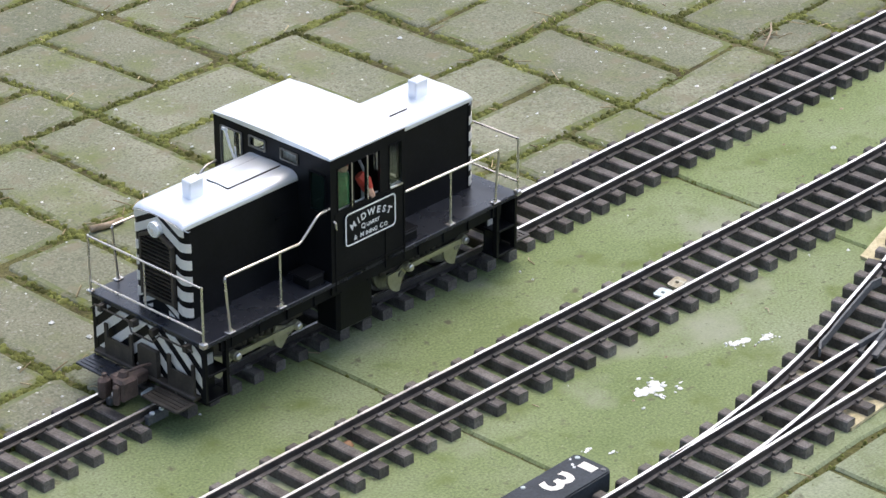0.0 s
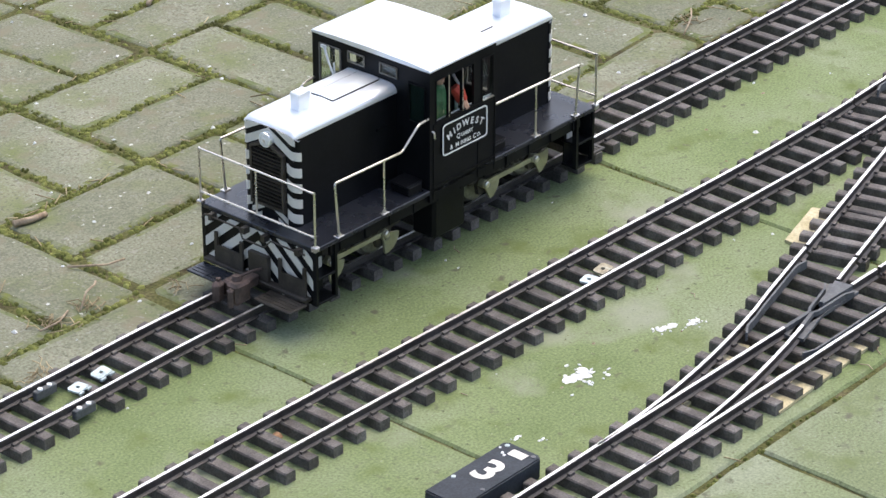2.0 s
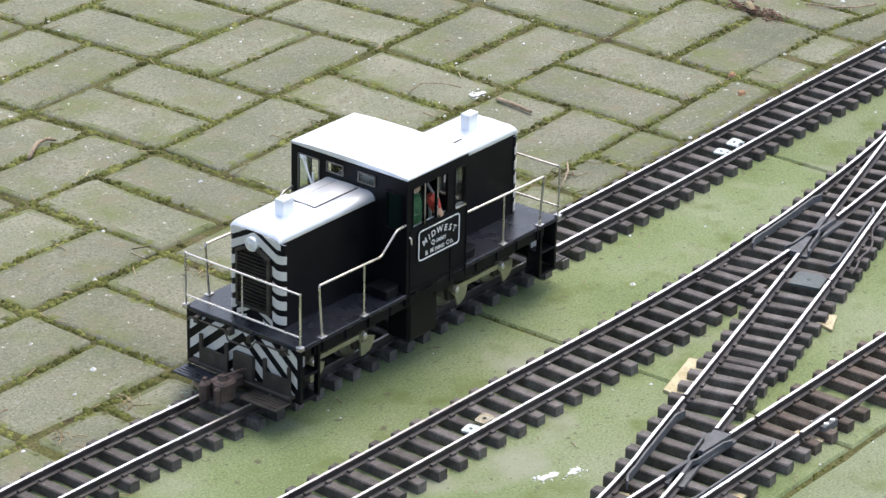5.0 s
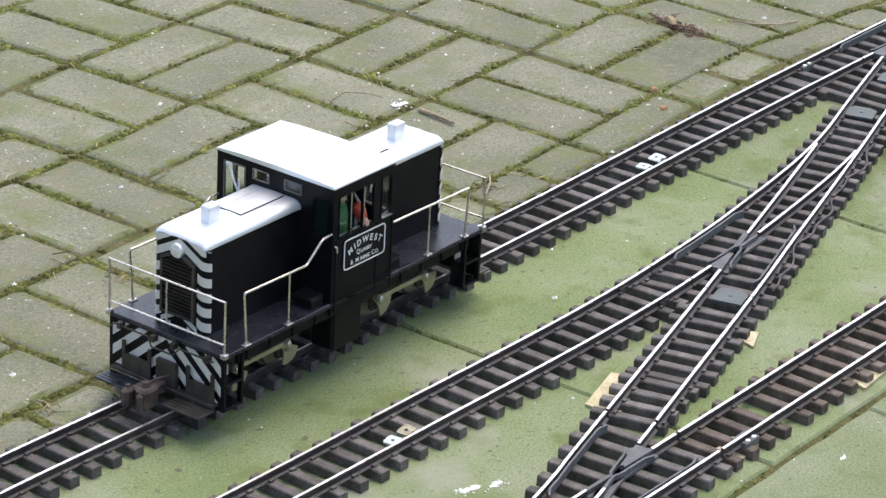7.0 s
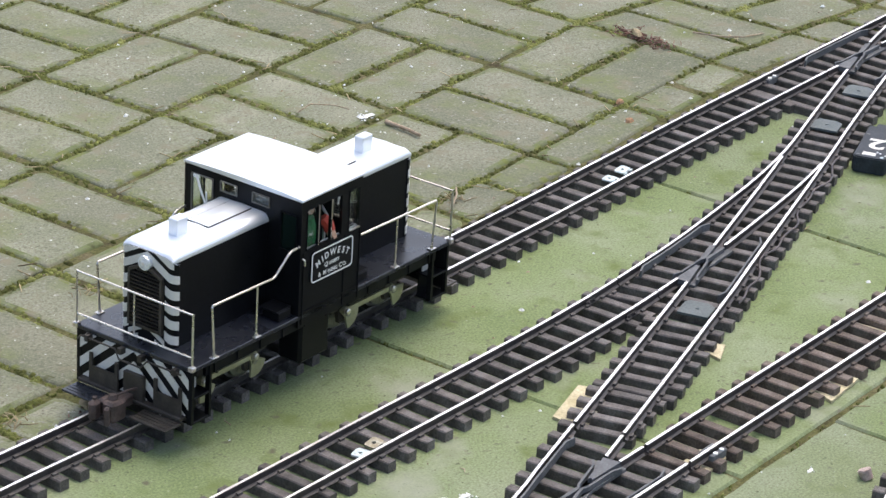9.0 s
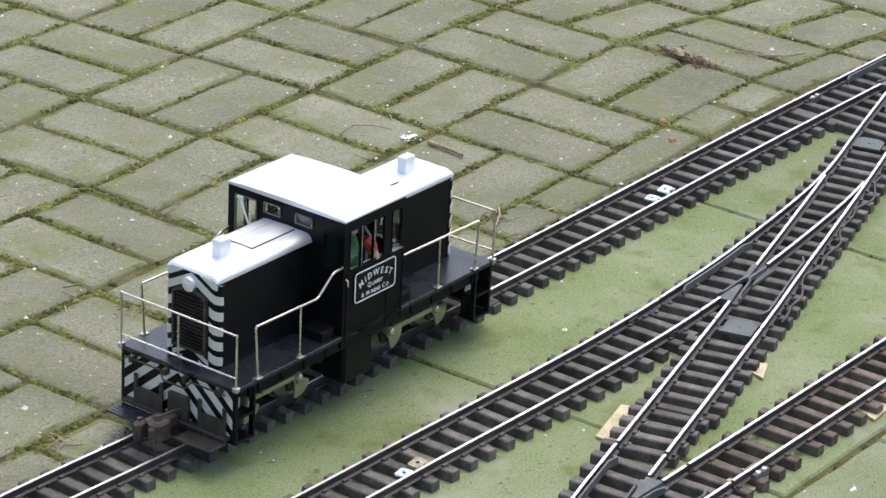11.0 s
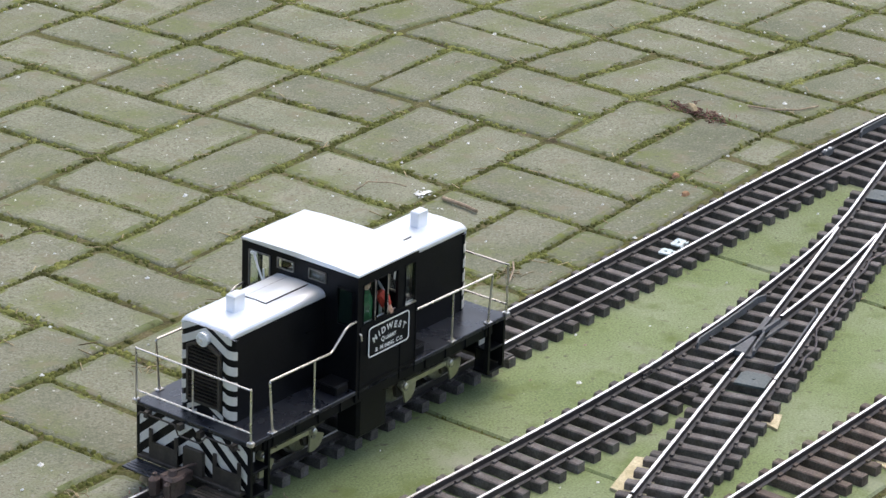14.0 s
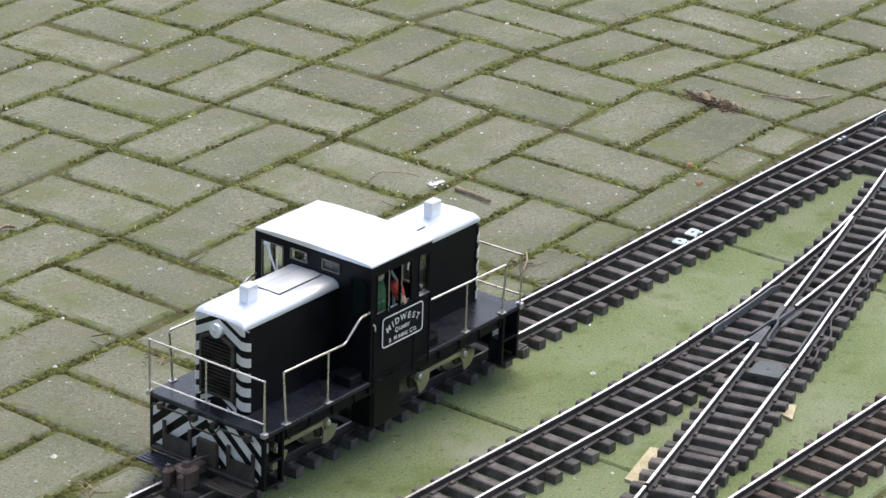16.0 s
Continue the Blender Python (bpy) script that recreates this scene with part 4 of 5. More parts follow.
# end beams with chevrons, plates, couplers, steps
for d in (-1, 1):
    out = (lambda u, v, t, d=d: (d * (LEN - 0.003 + t), u, v))
    bm = bmesh.new()
    plate = [(0.0665, 0.0762), (0.0665, 0.030), (-0.0665, 0.030), (-0.0665, 0.0762)]
    prism(bm, plate, out, -0.0015, 0.0015)
    beam = part("end_beam", bm, BLACK, loco, "black end beam")
    bm = bmesh.new()
    half_plate = [(0.0, 0.0315), (0.065, 0.0315), (0.065, 0.0752), (0.0, 0.0752)]
    for s in (-1, 1):
        for k in range(7):
            c = 0.036 + k * 0.0195
            p = clipped(half_plate, [(0.86, 1, c + 0.0098), (-0.86, -1, -c)])
            if len(p) > 2:
                prism(bm, [(s * u, v) for u, v in p], out, 0.0010, 0.0022)
    part("warning_stripes", bm, STRIPE, beam, "off-white chevron stripes")
    bm = bmesh.new()
    for a, b in ((-0.0600, -0.0275), (0.0155, 0.0500)):
        prism(bm, [(a, 0.030), (b, 0.030), (b, 0.0595), (b - 0.0035, 0.0595), (b - 0.0035, 0.0470), (a + 0.0035, 0.0470), (a + 0.0035, 0.0595), (a, 0.0595)], out, 0.0045, 0.0065)
        prism(bm, [(a + 0.006, 0.034), (b - 0.006, 0.034), (b - 0.006, 0.040), (a + 0.006, 0.040)], out, -0.001, 0.0045)
    box(bm, min(d * (LEN - 0.003), d * (LEN + 0.006)), max(d * (LEN - 0.003), d * (LEN + 0.006)), -0.062, 0.062, 0.0275, 0.0310, 0.0005)
    part("footplate", bm, UNDER, loco, "dull dark step plate")
    for a, b in ((-0.0620, -0.0190), (0.0190, 0.0630)):
        bm = bmesh.new()
        xa, xb = d * (LEN + 0.004), d * (LEN + 0.026)
        box(bm, min(xa, xb), max(xa, xb), a, b, 0.0240, 0.0262, 0.0005)
        for q in range(4):
            xq = d * (LEN + 0.008 + q * 0.0045)
            box(bm, xq - 0.0009, xq + 0.0009, a + 0.003, b - 0.003, 0.0262, 0.0268)
        part("footboard", bm, DECK if a > 0 else UNDER, loco, "black ribbed footboard" if a > 0 else "dusty dark ribbed footboard")
    bm = bmesh.new()
    prism(bm, [(-0.0155, 0.029), (0.0075, 0.029), (0.0075, 0.0555), (-0.0155, 0.0555)], out, 0.003, 0.0075)
    part("coupler_pocket", bm, UNDER, loco)
    bm = bmesh.new()

    def lump(xa, xb, ya, yb, za, zb, bev):
        box(bm, min(d * (LEN + xa), d * (LEN + xb)), max(d * (LEN + xa), d * (LEN + xb)), ya, yb, za, zb, bev)
    lump(0.004, 0.026, -0.0055, 0.0055, 0.026, 0.036, 0.0012)      # shank
    lump(0.022, 0.041, -0.0135, 0.0005, 0.021, 0.041, 0.0024)      # head
    lump(0.022, 0.036, 0.0005, 0.0105, 0.023, 0.0385, 0.0022)      # guard arm
    lump(0.036, 0.048, 0.0035, 0.0125, 0.020, 0.040, 0.0030)       # knuckle
    lump(0.041, 0.047, -0.0120, -0.0060, 0.020, 0.039, 0.0020)
    tube(bm, [(d * (LEN + 0.031), -0.004, 0.040), (d * (LEN + 0.031), -0.004, 0.0455)], [0.0052, 0.0034], 8)
    tube(bm, [(d * (LEN + 0.041), 0.0085, 0.039), (d * (LEN + 0.041), 0.0085, 0.0425)], 0.0022, 8)
    tube(bm, [(d * (LEN + 0.031), -0.004, 0.043), (d * (LEN + 0.018), -0.009, 0.046), (d * (LEN + 0.006), -0.010, 0.044)], 0.0012, 6)
    part("coupler", bm, RUSTY, loco, "rusty brown knuckle coupler")
    bm = bmesh.new()
    xr = d * (LEN + 0.004)
    tube(bm, [(xr, -0.060, 0.0735), (xr, -0.020, 0.0735), (xr + d * 0.002, -0.014, 0.066), (xr + d * 0.002, 0.012, 0.066), (xr, 0.018, 0.0735), (xr, 0.060, 0.0735), (xr, 0.064, 0.069)], 0.0009, 6)
    for q in (-0.052, -0.012, 0.012, 0.052):
        box(bm, min(xr - d * 0.006, xr + d * 0.002), max(xr - d * 0.006, xr + d * 0.002), q - 0.0022, q + 0.0022, 0.0705, 0.0765)
    part("uncoupling_lever", bm, UNDER, loco, "dark uncoupling lever")
    for s in (-1, 1):
        bm = bmesh.new()
        xa, xb = d * (LEN - 0.001), d * (LEN - 0.028)
        lo, hi = min(xa, xb), max(xa, xb)
        for q in (lo, hi - 0.003):
            box(bm, q, q + 0.003, s * 0.0665 - 0.0025, s * 0.0665 + 0.0025, 0.024, 0.0765)
        for z in (0.024, 0.048):
            box(bm, lo, hi, s * 0.060 - 0.009, s * 0.060 + 0.009, z, z + 0.0022, 0.0004)
        box(bm, lo + 0.002, hi - 0.002, s * 0.052 - 0.0008, s * 0.052 + 0.0008, 0.024, 0.0765)
        part("corner_step", bm, BLACK, loco, "black corner step")
        bm = bmesh.new()
        q = (lo + hi) / 2 - d * 0.004
        box(bm, q - 0.005, q + 0.005, s * 0.0540 - 0.0006, s * 0.0540 + 0.0006, 0.050, 0.060)
        part("data_plate", bm, STRIPE, loco)

# trucks
WHEEL_R = 0.0203
AXLE_Z = TOP - LIFT + WHEEL_R
AXLES = (-0.1420, -0.0700, 0.0700, 0.1420)
CRANK = 0.0090
for c in (-0.106, 0.106):
    bm = bmesh.new()
    for s in (-1, 1):
        y = s * 0.0345
        prism(bm, [(c - 0.058, 0.040), (c - 0.058, 0.056), (c + 0.058, 0.056), (c + 0.058, 0.040), (c + 0.047, 0.040), (c + 0.044, 0.026), (c + 0.028, 0.026), (c + 0.024, 0.040),
                   (c - 0.024, 0.040), (c - 0.028, 0.026), (c - 0.044, 0.026), (c - 0.047, 0.040)], lambda u, v, t, y=y: (u, y + t, v), -0.0022, 0.0022)
        for q in (-0.014, -0.007, 0.0, 0.007, 0.014):
            tube(bm, [(c + q, y + s * 0.004, 0.042), (c + q, y + s * 0.004, 0.058)], 0.0028, 8)
        tube(bm, [(c - 0.050, y + s * 0.006, 0.060), (c - 0.030, y + s * 0.010, 0.052), (c - 0.022, y + s * 0.010, 0.046)], 0.0012, 6)
    box(bm, c - 0.012, c + 0.012, -0.034, 0.034, 0.038, 0.056)
    part("truck_frame", bm, UNDER, loco, "sooty black truck frame")
WHEELS, RODS = [], []
for x in AXLES:
    bm = bmesh.new()
    for s in (-1, 1):
        tube(bm, [(0, s * 0.0185, 0), (0, s * 0.0200, 0), (0, s * 0.0205, 0), (0, s * 0.0262, 0), (0, s * 0.0268, 0)],
             [WHEEL_R + 0.0022, WHEEL_R + 0.0026, WHEEL_R, WHEEL_R - 0.0005, WHEEL_R - 0.003], 28)
    tube(bm, [(0, -0.042, 0), (0, 0.042, 0)], 0.0032, 10)
    w = part("wheel_set", bm, STEEL, loco, "dark steel wheel set", at=pose(x, 0, AXLE_Z))
    for s in (-1, 1):
        bm = bmesh.new()
        # fan-shaped balance weight opposite the crank pin
        fan = [(0.0115 + 0.0005, 0.0032), (0.0125, 0.0), (0.012, -0.0032), (0.0, -0.0048)]
        fan += [(-0.0165 * math.cos(a), 0.0165 * math.sin(a)) for a in (radians(q) for q in (-48, -32, -16, 0, 16, 32, 48))] + [(0.0, 0.0048)]
        prism(bm, fan, lambda u, v, t, s=s: (u, s * (0.0385 + t), v), 0.0, 0.0022)
        part("counterweight", bm, BRASS, w, "dull brass counterweight")
    WHEELS.append((w, x))
for c in (-0.106, 0.106):
    for s in (-1, 1):
        bm = bmesh.new()
        h = 0.036
        box(bm, -h, h, s * 0.0425 - 0.0010, s * 0.0425 + 0.0010, -0.0024, 0.0024)
        for q in (-h, h):
            tube(bm, [(q, s * 0.0405, 0), (q, s * 0.0445, 0)], 0.0044, 14)
        rod = part("side_rod", bm, BRASS, loco, "dull brass side rod")
        for q in (-h, h):
            bm = bmesh.new()
            tube(bm, [(q, s * 0.0440, 0), (q, s * 0.0470, 0), (q, s * 0.0478, 0)], [0.0036, 0.0034, 0.0022], 10)
            part("crank_pin", bm, NICKEL, rod, "bright crank pin nut")
        RODS.append((rod, c))

# driver: one plain doll shape inside the cab
bm = bmesh.new()
tube(bm, [(-0.012, 0.002, 0), (-0.012, 0.002, 0.016), (-0.012, 0.001, 0.036), (-0.012, 0.001, 0.046), (-0.012, 0.001, 0.050)], [0.0105, 0.0115, 0.0110, 0.0085, 0.004], 10, 1)
tube(bm, [(-0.010, 0.000, 0.048), (-0.010, 0.000, 0.052), (-0.010, 0.000, 0.058), (-0.010, 0.000, 0.062)], [0.004, 0.0062, 0.0062, 0.004], 10, 2)
tube(bm, [(-0.010, 0.000, 0.056), (-0.010, 0.000, 0.0605), (-0.010, 0.000, 0.0640)], [0.0078, 0.0070, 0.003], 10, 0)
tube(bm, [(0.003, -0.008, 0.043), (0.006, -0.011, 0.038), (0.008, -0.013, 0.030)], [0.0048, 0.0062, 0.0052], 8, 0)
tube(bm, [(0.007, -0.013, 0.032), (0.008, -0.016, 0.026), (0.009, -0.018, 0.023)], [0.0044, 0.0042, 0.0032], 8, 2)
driver = tagged(part("driver_figure", bm, [RED, GREEN, SKIN]), "small red and green driver doll seated in the cab", "toy figure")
DRIVER_AT = Vector((-0.0025, -0.051, 0.1235))

# ---------------- point motors, clips ----------------
def point_motor(x, y, angle, digit, turn, label):
    m = thing("point_motor", label, "point motor", pose(x, y, 0, 0, 0, angle), group="point motors")
    bm = bmesh.new()
    poly = [(-0.050, -0.0185), (0.046, -0.0185), (0.050, -0.0145), (0.050, 0.0165), (0.046, 0.0205), (-0.050, 0.0205)]
    prism(bm, poly, lambda u, v, z: (u, v, z), 0.0002, 0.0195)
    bmesh.ops.bevel(bm, geom=bm.edges[:], offset=0.0012, segments=2, affect="EDGES")
    body = part("motor_body", bm, MOTOR, m, "black plastic housing")
    for u, v, r, mat in ((0.044, 0.014, 0.0022, ZINC), (0.044, -0.013, 0.0022, FROG), (-0.020, 0.016, 0.0020, ZINC), (-0.020, -0.014, 0.0020, FROG), (0.038, 0.0165, 0.0010, LETTER), (0.033, 0.010, 0.0013, LETTER),
                         (0.031, 0.0065, 0.0013, LETTER)):
        bm = bmesh.new()
        tube(bm, [(u, v, 0.0193), (u, v, 0.0202)], r, 10)
        part("screw", bm, mat, m)
    bm = bmesh.new()
    box(bm, 0.034, 0.043, -0.009, 0.006, 0.0194, 0.0200)
    part("label", bm, STRIPE, m, "worn whitish label")
    bm = bmesh.new()
    box(bm, -0.076, -0.050, -0.013, 0.015, 0.0002, 0.013, 0.001)
    part("terminal_block", bm, MOTOR, m)
    bm = bmesh.new()
    add_text(bm, digit, 0.042, pose(0.004, 0.001, 0.0198, 0, 0, turn), bold=0.0011)
    part("painted_number", bm, STRIPE, m, "painted whitish number")
    return m


point_motor(-0.829, -0.8335, 0, "3", -90, "black point motor box marked 3 beside the turnout")
point_motor(0.4655, -0.6660, 198.0, "2", -90, "black point motor box marked 2 beside the turnout")


def track_clip(x, line, label, dy=0.0, apart=0.0145, second=ZINC):
    c = thing("track_clip", label, "track clip", pose(x, line(x) - 0.010 + dy, 0.0098, 0, 0, 4), group="track clips")
    for u, v, r, mat in ((-apart, 0.0, 6, ZINC), (apart, 0.0, -4, second)):
        bm = bmesh.new()
        # a plate with a round hole, bent down along one side
        ring = [(0.0020 * math.cos(a), 0.0020 * math.sin(a)) for a in (2 * math.pi * k / 12 for k in range(12))]
        edge = [(0.0078 * max(-1, min(1, 1.45 * math.cos(a))), 0.0066 * max(-1, min(1, 1.45 * math.sin(a)))) for a in (2 * math.pi * k / 12 for k in range(12))]
        rows = [[bm.verts.new((p, q, z)) for p, q in loop] for loop, z in ((edge, 0.0012), (edge, 0.0028), (ring, 0.0028), (ring, 0.0012))]
        for a, b in zip(rows, rows[1:] + rows[:1]):
            for k in range(12):
                bm.faces.new((a[k], a[(k + 1) % 12], b[(k + 1) % 12], b[k]))
        box(bm, -0.0078, -0.0020, -0.0085, -0.0066, 0.0003, 0.0022)
        box(bm, 0.0025, 0.0078, -0.0085, -0.0066, 0.0003, 0.0022)
        part("clip_plate", bm, mat, c, at=pose(u, v, 0.0004 if u < 0 else 0.0016, 0, 0 if u < 0 else -8, r))


track_clip(0.193, line_one, "pale metal track clips between the sleepers", 0.004)
track_clip(-0.498, line_two, "pale and rusty metal track clips beside the rail", -0.0005, 0.0112, RUSTY_ZINC)
track_clip(-0.9235, line_one, "pale bluish metal track clips beside a rail joint", 0.010)

# screwed clamps where two rails meet
for at_x, line, side in ((-0.958, line_one, -1), (-0.958, line_one, 1), (-0.291, line_three, -1), (0.572, line_one, 1)):
    y = line(at_x) + side * GAUGE
    cl = thing("rail_clamp", "dark rail joint clamp with two bright screws", "rail clamp", pose(at_x, y, 0.0), group="rail clamps")
    for q in (-1, 1):
        bm = bmesh.new()
        box(bm, -0.0115, 0.0115, min(q * 0.0026, q * 0.0082), max(q * 0.0026, q * 0.0082), 0.0060, 0.0145, 0.0007)
        part("clamp_block", bm, FROG, cl)
    for u in (-0.0052, 0.0052):
        bm = bmesh.new()
        tube(bm, [(u, -0.0057, 0.0143), (u, -0.0057, 0.0156), (u, -0.0057, 0.0149)], [0.0023, 0.0023, 0.0011], 12)
        part("screw", bm, LETTER, cl, "bright screw head")

# scraps of plywood packing under the sleepers
for x, y, a, lx, ly in ((-0.281, -0.7705, 15.0, 0.088, 0.036), (-0.500, -0.9195, 1.0, 0.150, 0.035), (-0.560, -0.854, 8.0, 0.12, 0.024), (-0.092, -0.799, 17.0, 0.034, 0.020),
                        (-0.300, -0.915, 2.0, 0.050, 0.030), (-0.080, -0.9245, 1.0, 0.060, 0.031), (0.052, -0.900, 2.0, 0.026, 0.070)):
    bm = bmesh.new()
    poly = [(-lx / 2, -ly / 2), (lx / 2, -ly / 2 + 0.004), (lx / 2 - 0.003, ly / 2), (-lx / 2 + 0.012, ly / 2)]
    prism(bm, poly, lambda u, v, z: (u, v, z), 0.0002, 0.0030)
    tagged(part("plywood_packing", bm, PLYWOOD, at=pose(x, y, 0, 0, 0, a)), "thin pale plywood packing under track sleepers", "plywood", group="plywood packing")

# cable along the crossover
bm = bmesh.new()
pts = [(x, line_cross(x) - GAUGE - 0.010 - 0.004 * math.sin(x * 40) - 0.003 * math.sin(x * 91 + 1), 0.0116 + 0.0014 * math.sin(x * 70)) for x in [0.0 + k * 0.012 for k in range(36)]]
tube(bm, pts, 0.0013, 6)
tagged(part("cable", bm, CABLE, smooth=True), "thin grey cable lying along the turnout sleepers", "cable")
bm = bmesh.new()
tube(bm, [(0, 0, 0.0002), (0, 0.003, 0.0090), (0, 0.003, 0.0094), (0, 0.002, 0.0030)], [0.0056, 0.0064, 0.0053, 0.0046], 16)
tagged(part("plastic_cap", bm, PINK, at=pose(-0.2195, -1.0415, 0, -8, 6, 20)), "pinkish brown plastic cap lying on the slab", "cap")

# ---------------- droppings, twigs, litter ----------------
rng = random.Random(11)
PAVED = 0.0060       # top of the paving blocks


def ground_z(x, y):
    return PAVED if y > -0.45 else 0.0


def splat(x, y, r, n, label):
    bm = bmesh.new()
    for k in range(4):
        blob(bm, ((k - 1.5) * r * 0.28, rng.uniform(-0.2, 0.2) * r, 0.0004), r * rng.uniform(0.20, 0.36), r * rng.uniform(0.15, 0.28), 0.0005, rng, 11)
    for k in range(n):
        a, q = rng.uniform(0, 6.28), abs(rng.gauss(0.5, 0.4)) * r
        blob(bm, (q * math.cos(a), q * math.sin(a) * 0.8, 0.0005), rng.uniform(0.0007, 0.15 * r), rng.uniform(0.0006, 0.11 * r), 0.0006, rng, 7)
    tagged(part("bird_dropping", bm, WHITE_DIRT, at=pose(x, y, ground_z(x, y))), label, "bird dropping", group="bird droppings")


splat(-0.633, -0.770, 0.024, 26, "chalky white bird dropping on green slab")
splat(-0.517, -0.779, 0.016, 14, "chalky white bird dropping on green slab")
splat(-0.494, -0.790, 0.012, 12, "chalky white bird dropping on green slab")
splat(0.150, -0.179, 0.018, 18, "small white bird dropping on grey paving")
splat(-0.745, -0.797, 0.007, 4, "small white bird dropping on green slab")
splat(-0.241, -0.993, 0.008, 3, "small white bird dropping on green slab")
splat(-0.735, -0.815, 0.006, 3, "small white bird dropping on green slab")


def twig(pts, r, label):
    bm = bmesh.new()
    pts = [(x + rng.uniform(-0.001, 0.001), y + rng.uniform(-0.001, 0.001), z + ground_z(x, y)) for x, y, z in pts]
    tube(bm, pts, [r * (1 - 0.35 * k / len(pts)) for k in range(len(pts))], 7)
    tagged(part("twig", bm, TWIG, smooth=True), label, "twig", group="twigs")


twig([(0.147, -0.209, 0.0028), (0.146, -0.226, 0.003), (0.144, -0.244, 0.003), (0.142, -0.262, 0.0026)], 0.0027, "straight pale brown twig on grey paving")
twig([(-0.322, 0.065, 0.003), (-0.300, 0.080, 0.0035), (-0.285, 0.088, 0.003), (-0.272, 0.088, 0.003), (-0.266, 0.080, 0.0025)], 0.0026, "bent brown twig lying in a mossy joint")
twig([(-0.766, -0.212, 0.003), (-0.750, -0.218, 0.0035), (-0.733, -0.218, 0.003)], 0.0036, "short pale brown twig on paving")
twig([(0.046, -0.384, 0.004), (0.028, -0.397, 0.006), (0.008, -0.408, 0.004), (-0.010, -0.415, 0.002)], 0.0011, "thin curved dry twig beside the track")
twig([(0.10, -0.120, 0.002), (0.125, -0.118, 0.005), (0.145, -0.138, 0.003), (0.150, -0.155, 0.002)], 0.0008, "thin dry stalk on paving")
twig([(0.652, -0.303, 0.002), (0.661, -0.336, 0.003), (0.682, -0.358, 0.003), (0.714, -0.368, 0.002)], 0.0013, "long thin dry twig on paving")
twig([(-0.795, -0.352, 0.004), (-0.806, -0.362, 0.009), (-0.822, -0.368, 0.010), (-0.840, -0.381, 0.003)], 0.0012, "grey curved dry stalk in a mossy joint")
twig([(-0.846, -0.370, 0.002), (-0.866, -0.381, 0.003), (-0.888, -0.379, 0.002)], 0.0011, "thin brown stalk in a mossy joint")
twig([(-0.79, -0.31, 0.002), (-0.765, -0.335, 0.003), (-0.745, -0.338, 0.002)], 0.0012, "thin dry twig on paving")
for x, y, r in ((0.392, -0.366, 0.0062), (0.350, -0.407, 0.0062), (-0.874, -0.6475, 0.006)):
    bm = bmesh.new()
    blob(bm, (0, 0, 0.001), r, r * 0.75, r * 0.6, rng, 8)
    tagged(part("clay_bit", bm, RED_CLAY, at=pose(x, y, ground_z(x, y) if y > -0.5 else 0.0)), "small reddish clay crumb", "crumb", group="clay crumbs")
bm = bmesh.new()
for k in range(170):
    a = rng.uniform(-1, 1) + rng.gauss(0, 0.15)
    x, y = 0.590 + rng.gauss(0, 0.008) - 0.006 * a, -0.272 - 0.042 * a + rng.gauss(0, 0.005)
    d = rng.uniform(0, 6.28)
    ln = rng.uniform(0.003, 0.010)
    z = rng.uniform(0.0006, 0.004) + PAVED
    tube(bm, [(x, y, z), (x + ln * math.cos(d), y + ln * math.sin(d), z + rng.uniform(-0.001, 0.003))], 0.0006, 4)
for k in range(90):
    x, y, d, ln = -0.588 + rng.gauss(0, 0.016), -0.4455 + rng.gauss(0, 0.004), rng.uniform(0, 6.28), rng.uniform(0.003, 0.009)
    z = rng.uniform(0.0004, 0.003) + PAVED - 0.003
    tube(bm, [(x, y, z), (x + ln * math.cos(d), y + ln * math.sin(d) * 0.5, z + rng.uniform(0.0, 0.002))], 0.0007, 4)
tagged(part("leaf_litter", bm, material("reddish_litter", [(0.3, (0.10, 0.05, 0.04)), (0.7, (0.24, 0.13, 0.10))], 0.95, scale=60, space="World", random_tint=0.4, island=True)),
       "heap of dry reddish brown plant litter", "plant litter", kind="stuff")
bm = bmesh.new()
blob(bm, (0, 0, 0.003), 0.014, 0.005, 0.004, rng, 9)
tagged(part("dead_leaf", bm, LITTER, at=pose(0.592, -0.258, 0.003 + PAVED, 0, 0, 50)), "curled pale brown dead leaf", "leaf")
for x, y in ((-0.598, -0.437),):
    bm = bmesh.new()
    blob(bm, (0, 0, 0.002), 0.012, 0.007, 0.003, rng, 9)
    tagged(part("dead_leaf", bm, LITTER, at=pose(x, y, 0.002 + PAVED, 0, 0, rng.uniform(0, 90))), "brown dead leaf beside the track", "leaf")
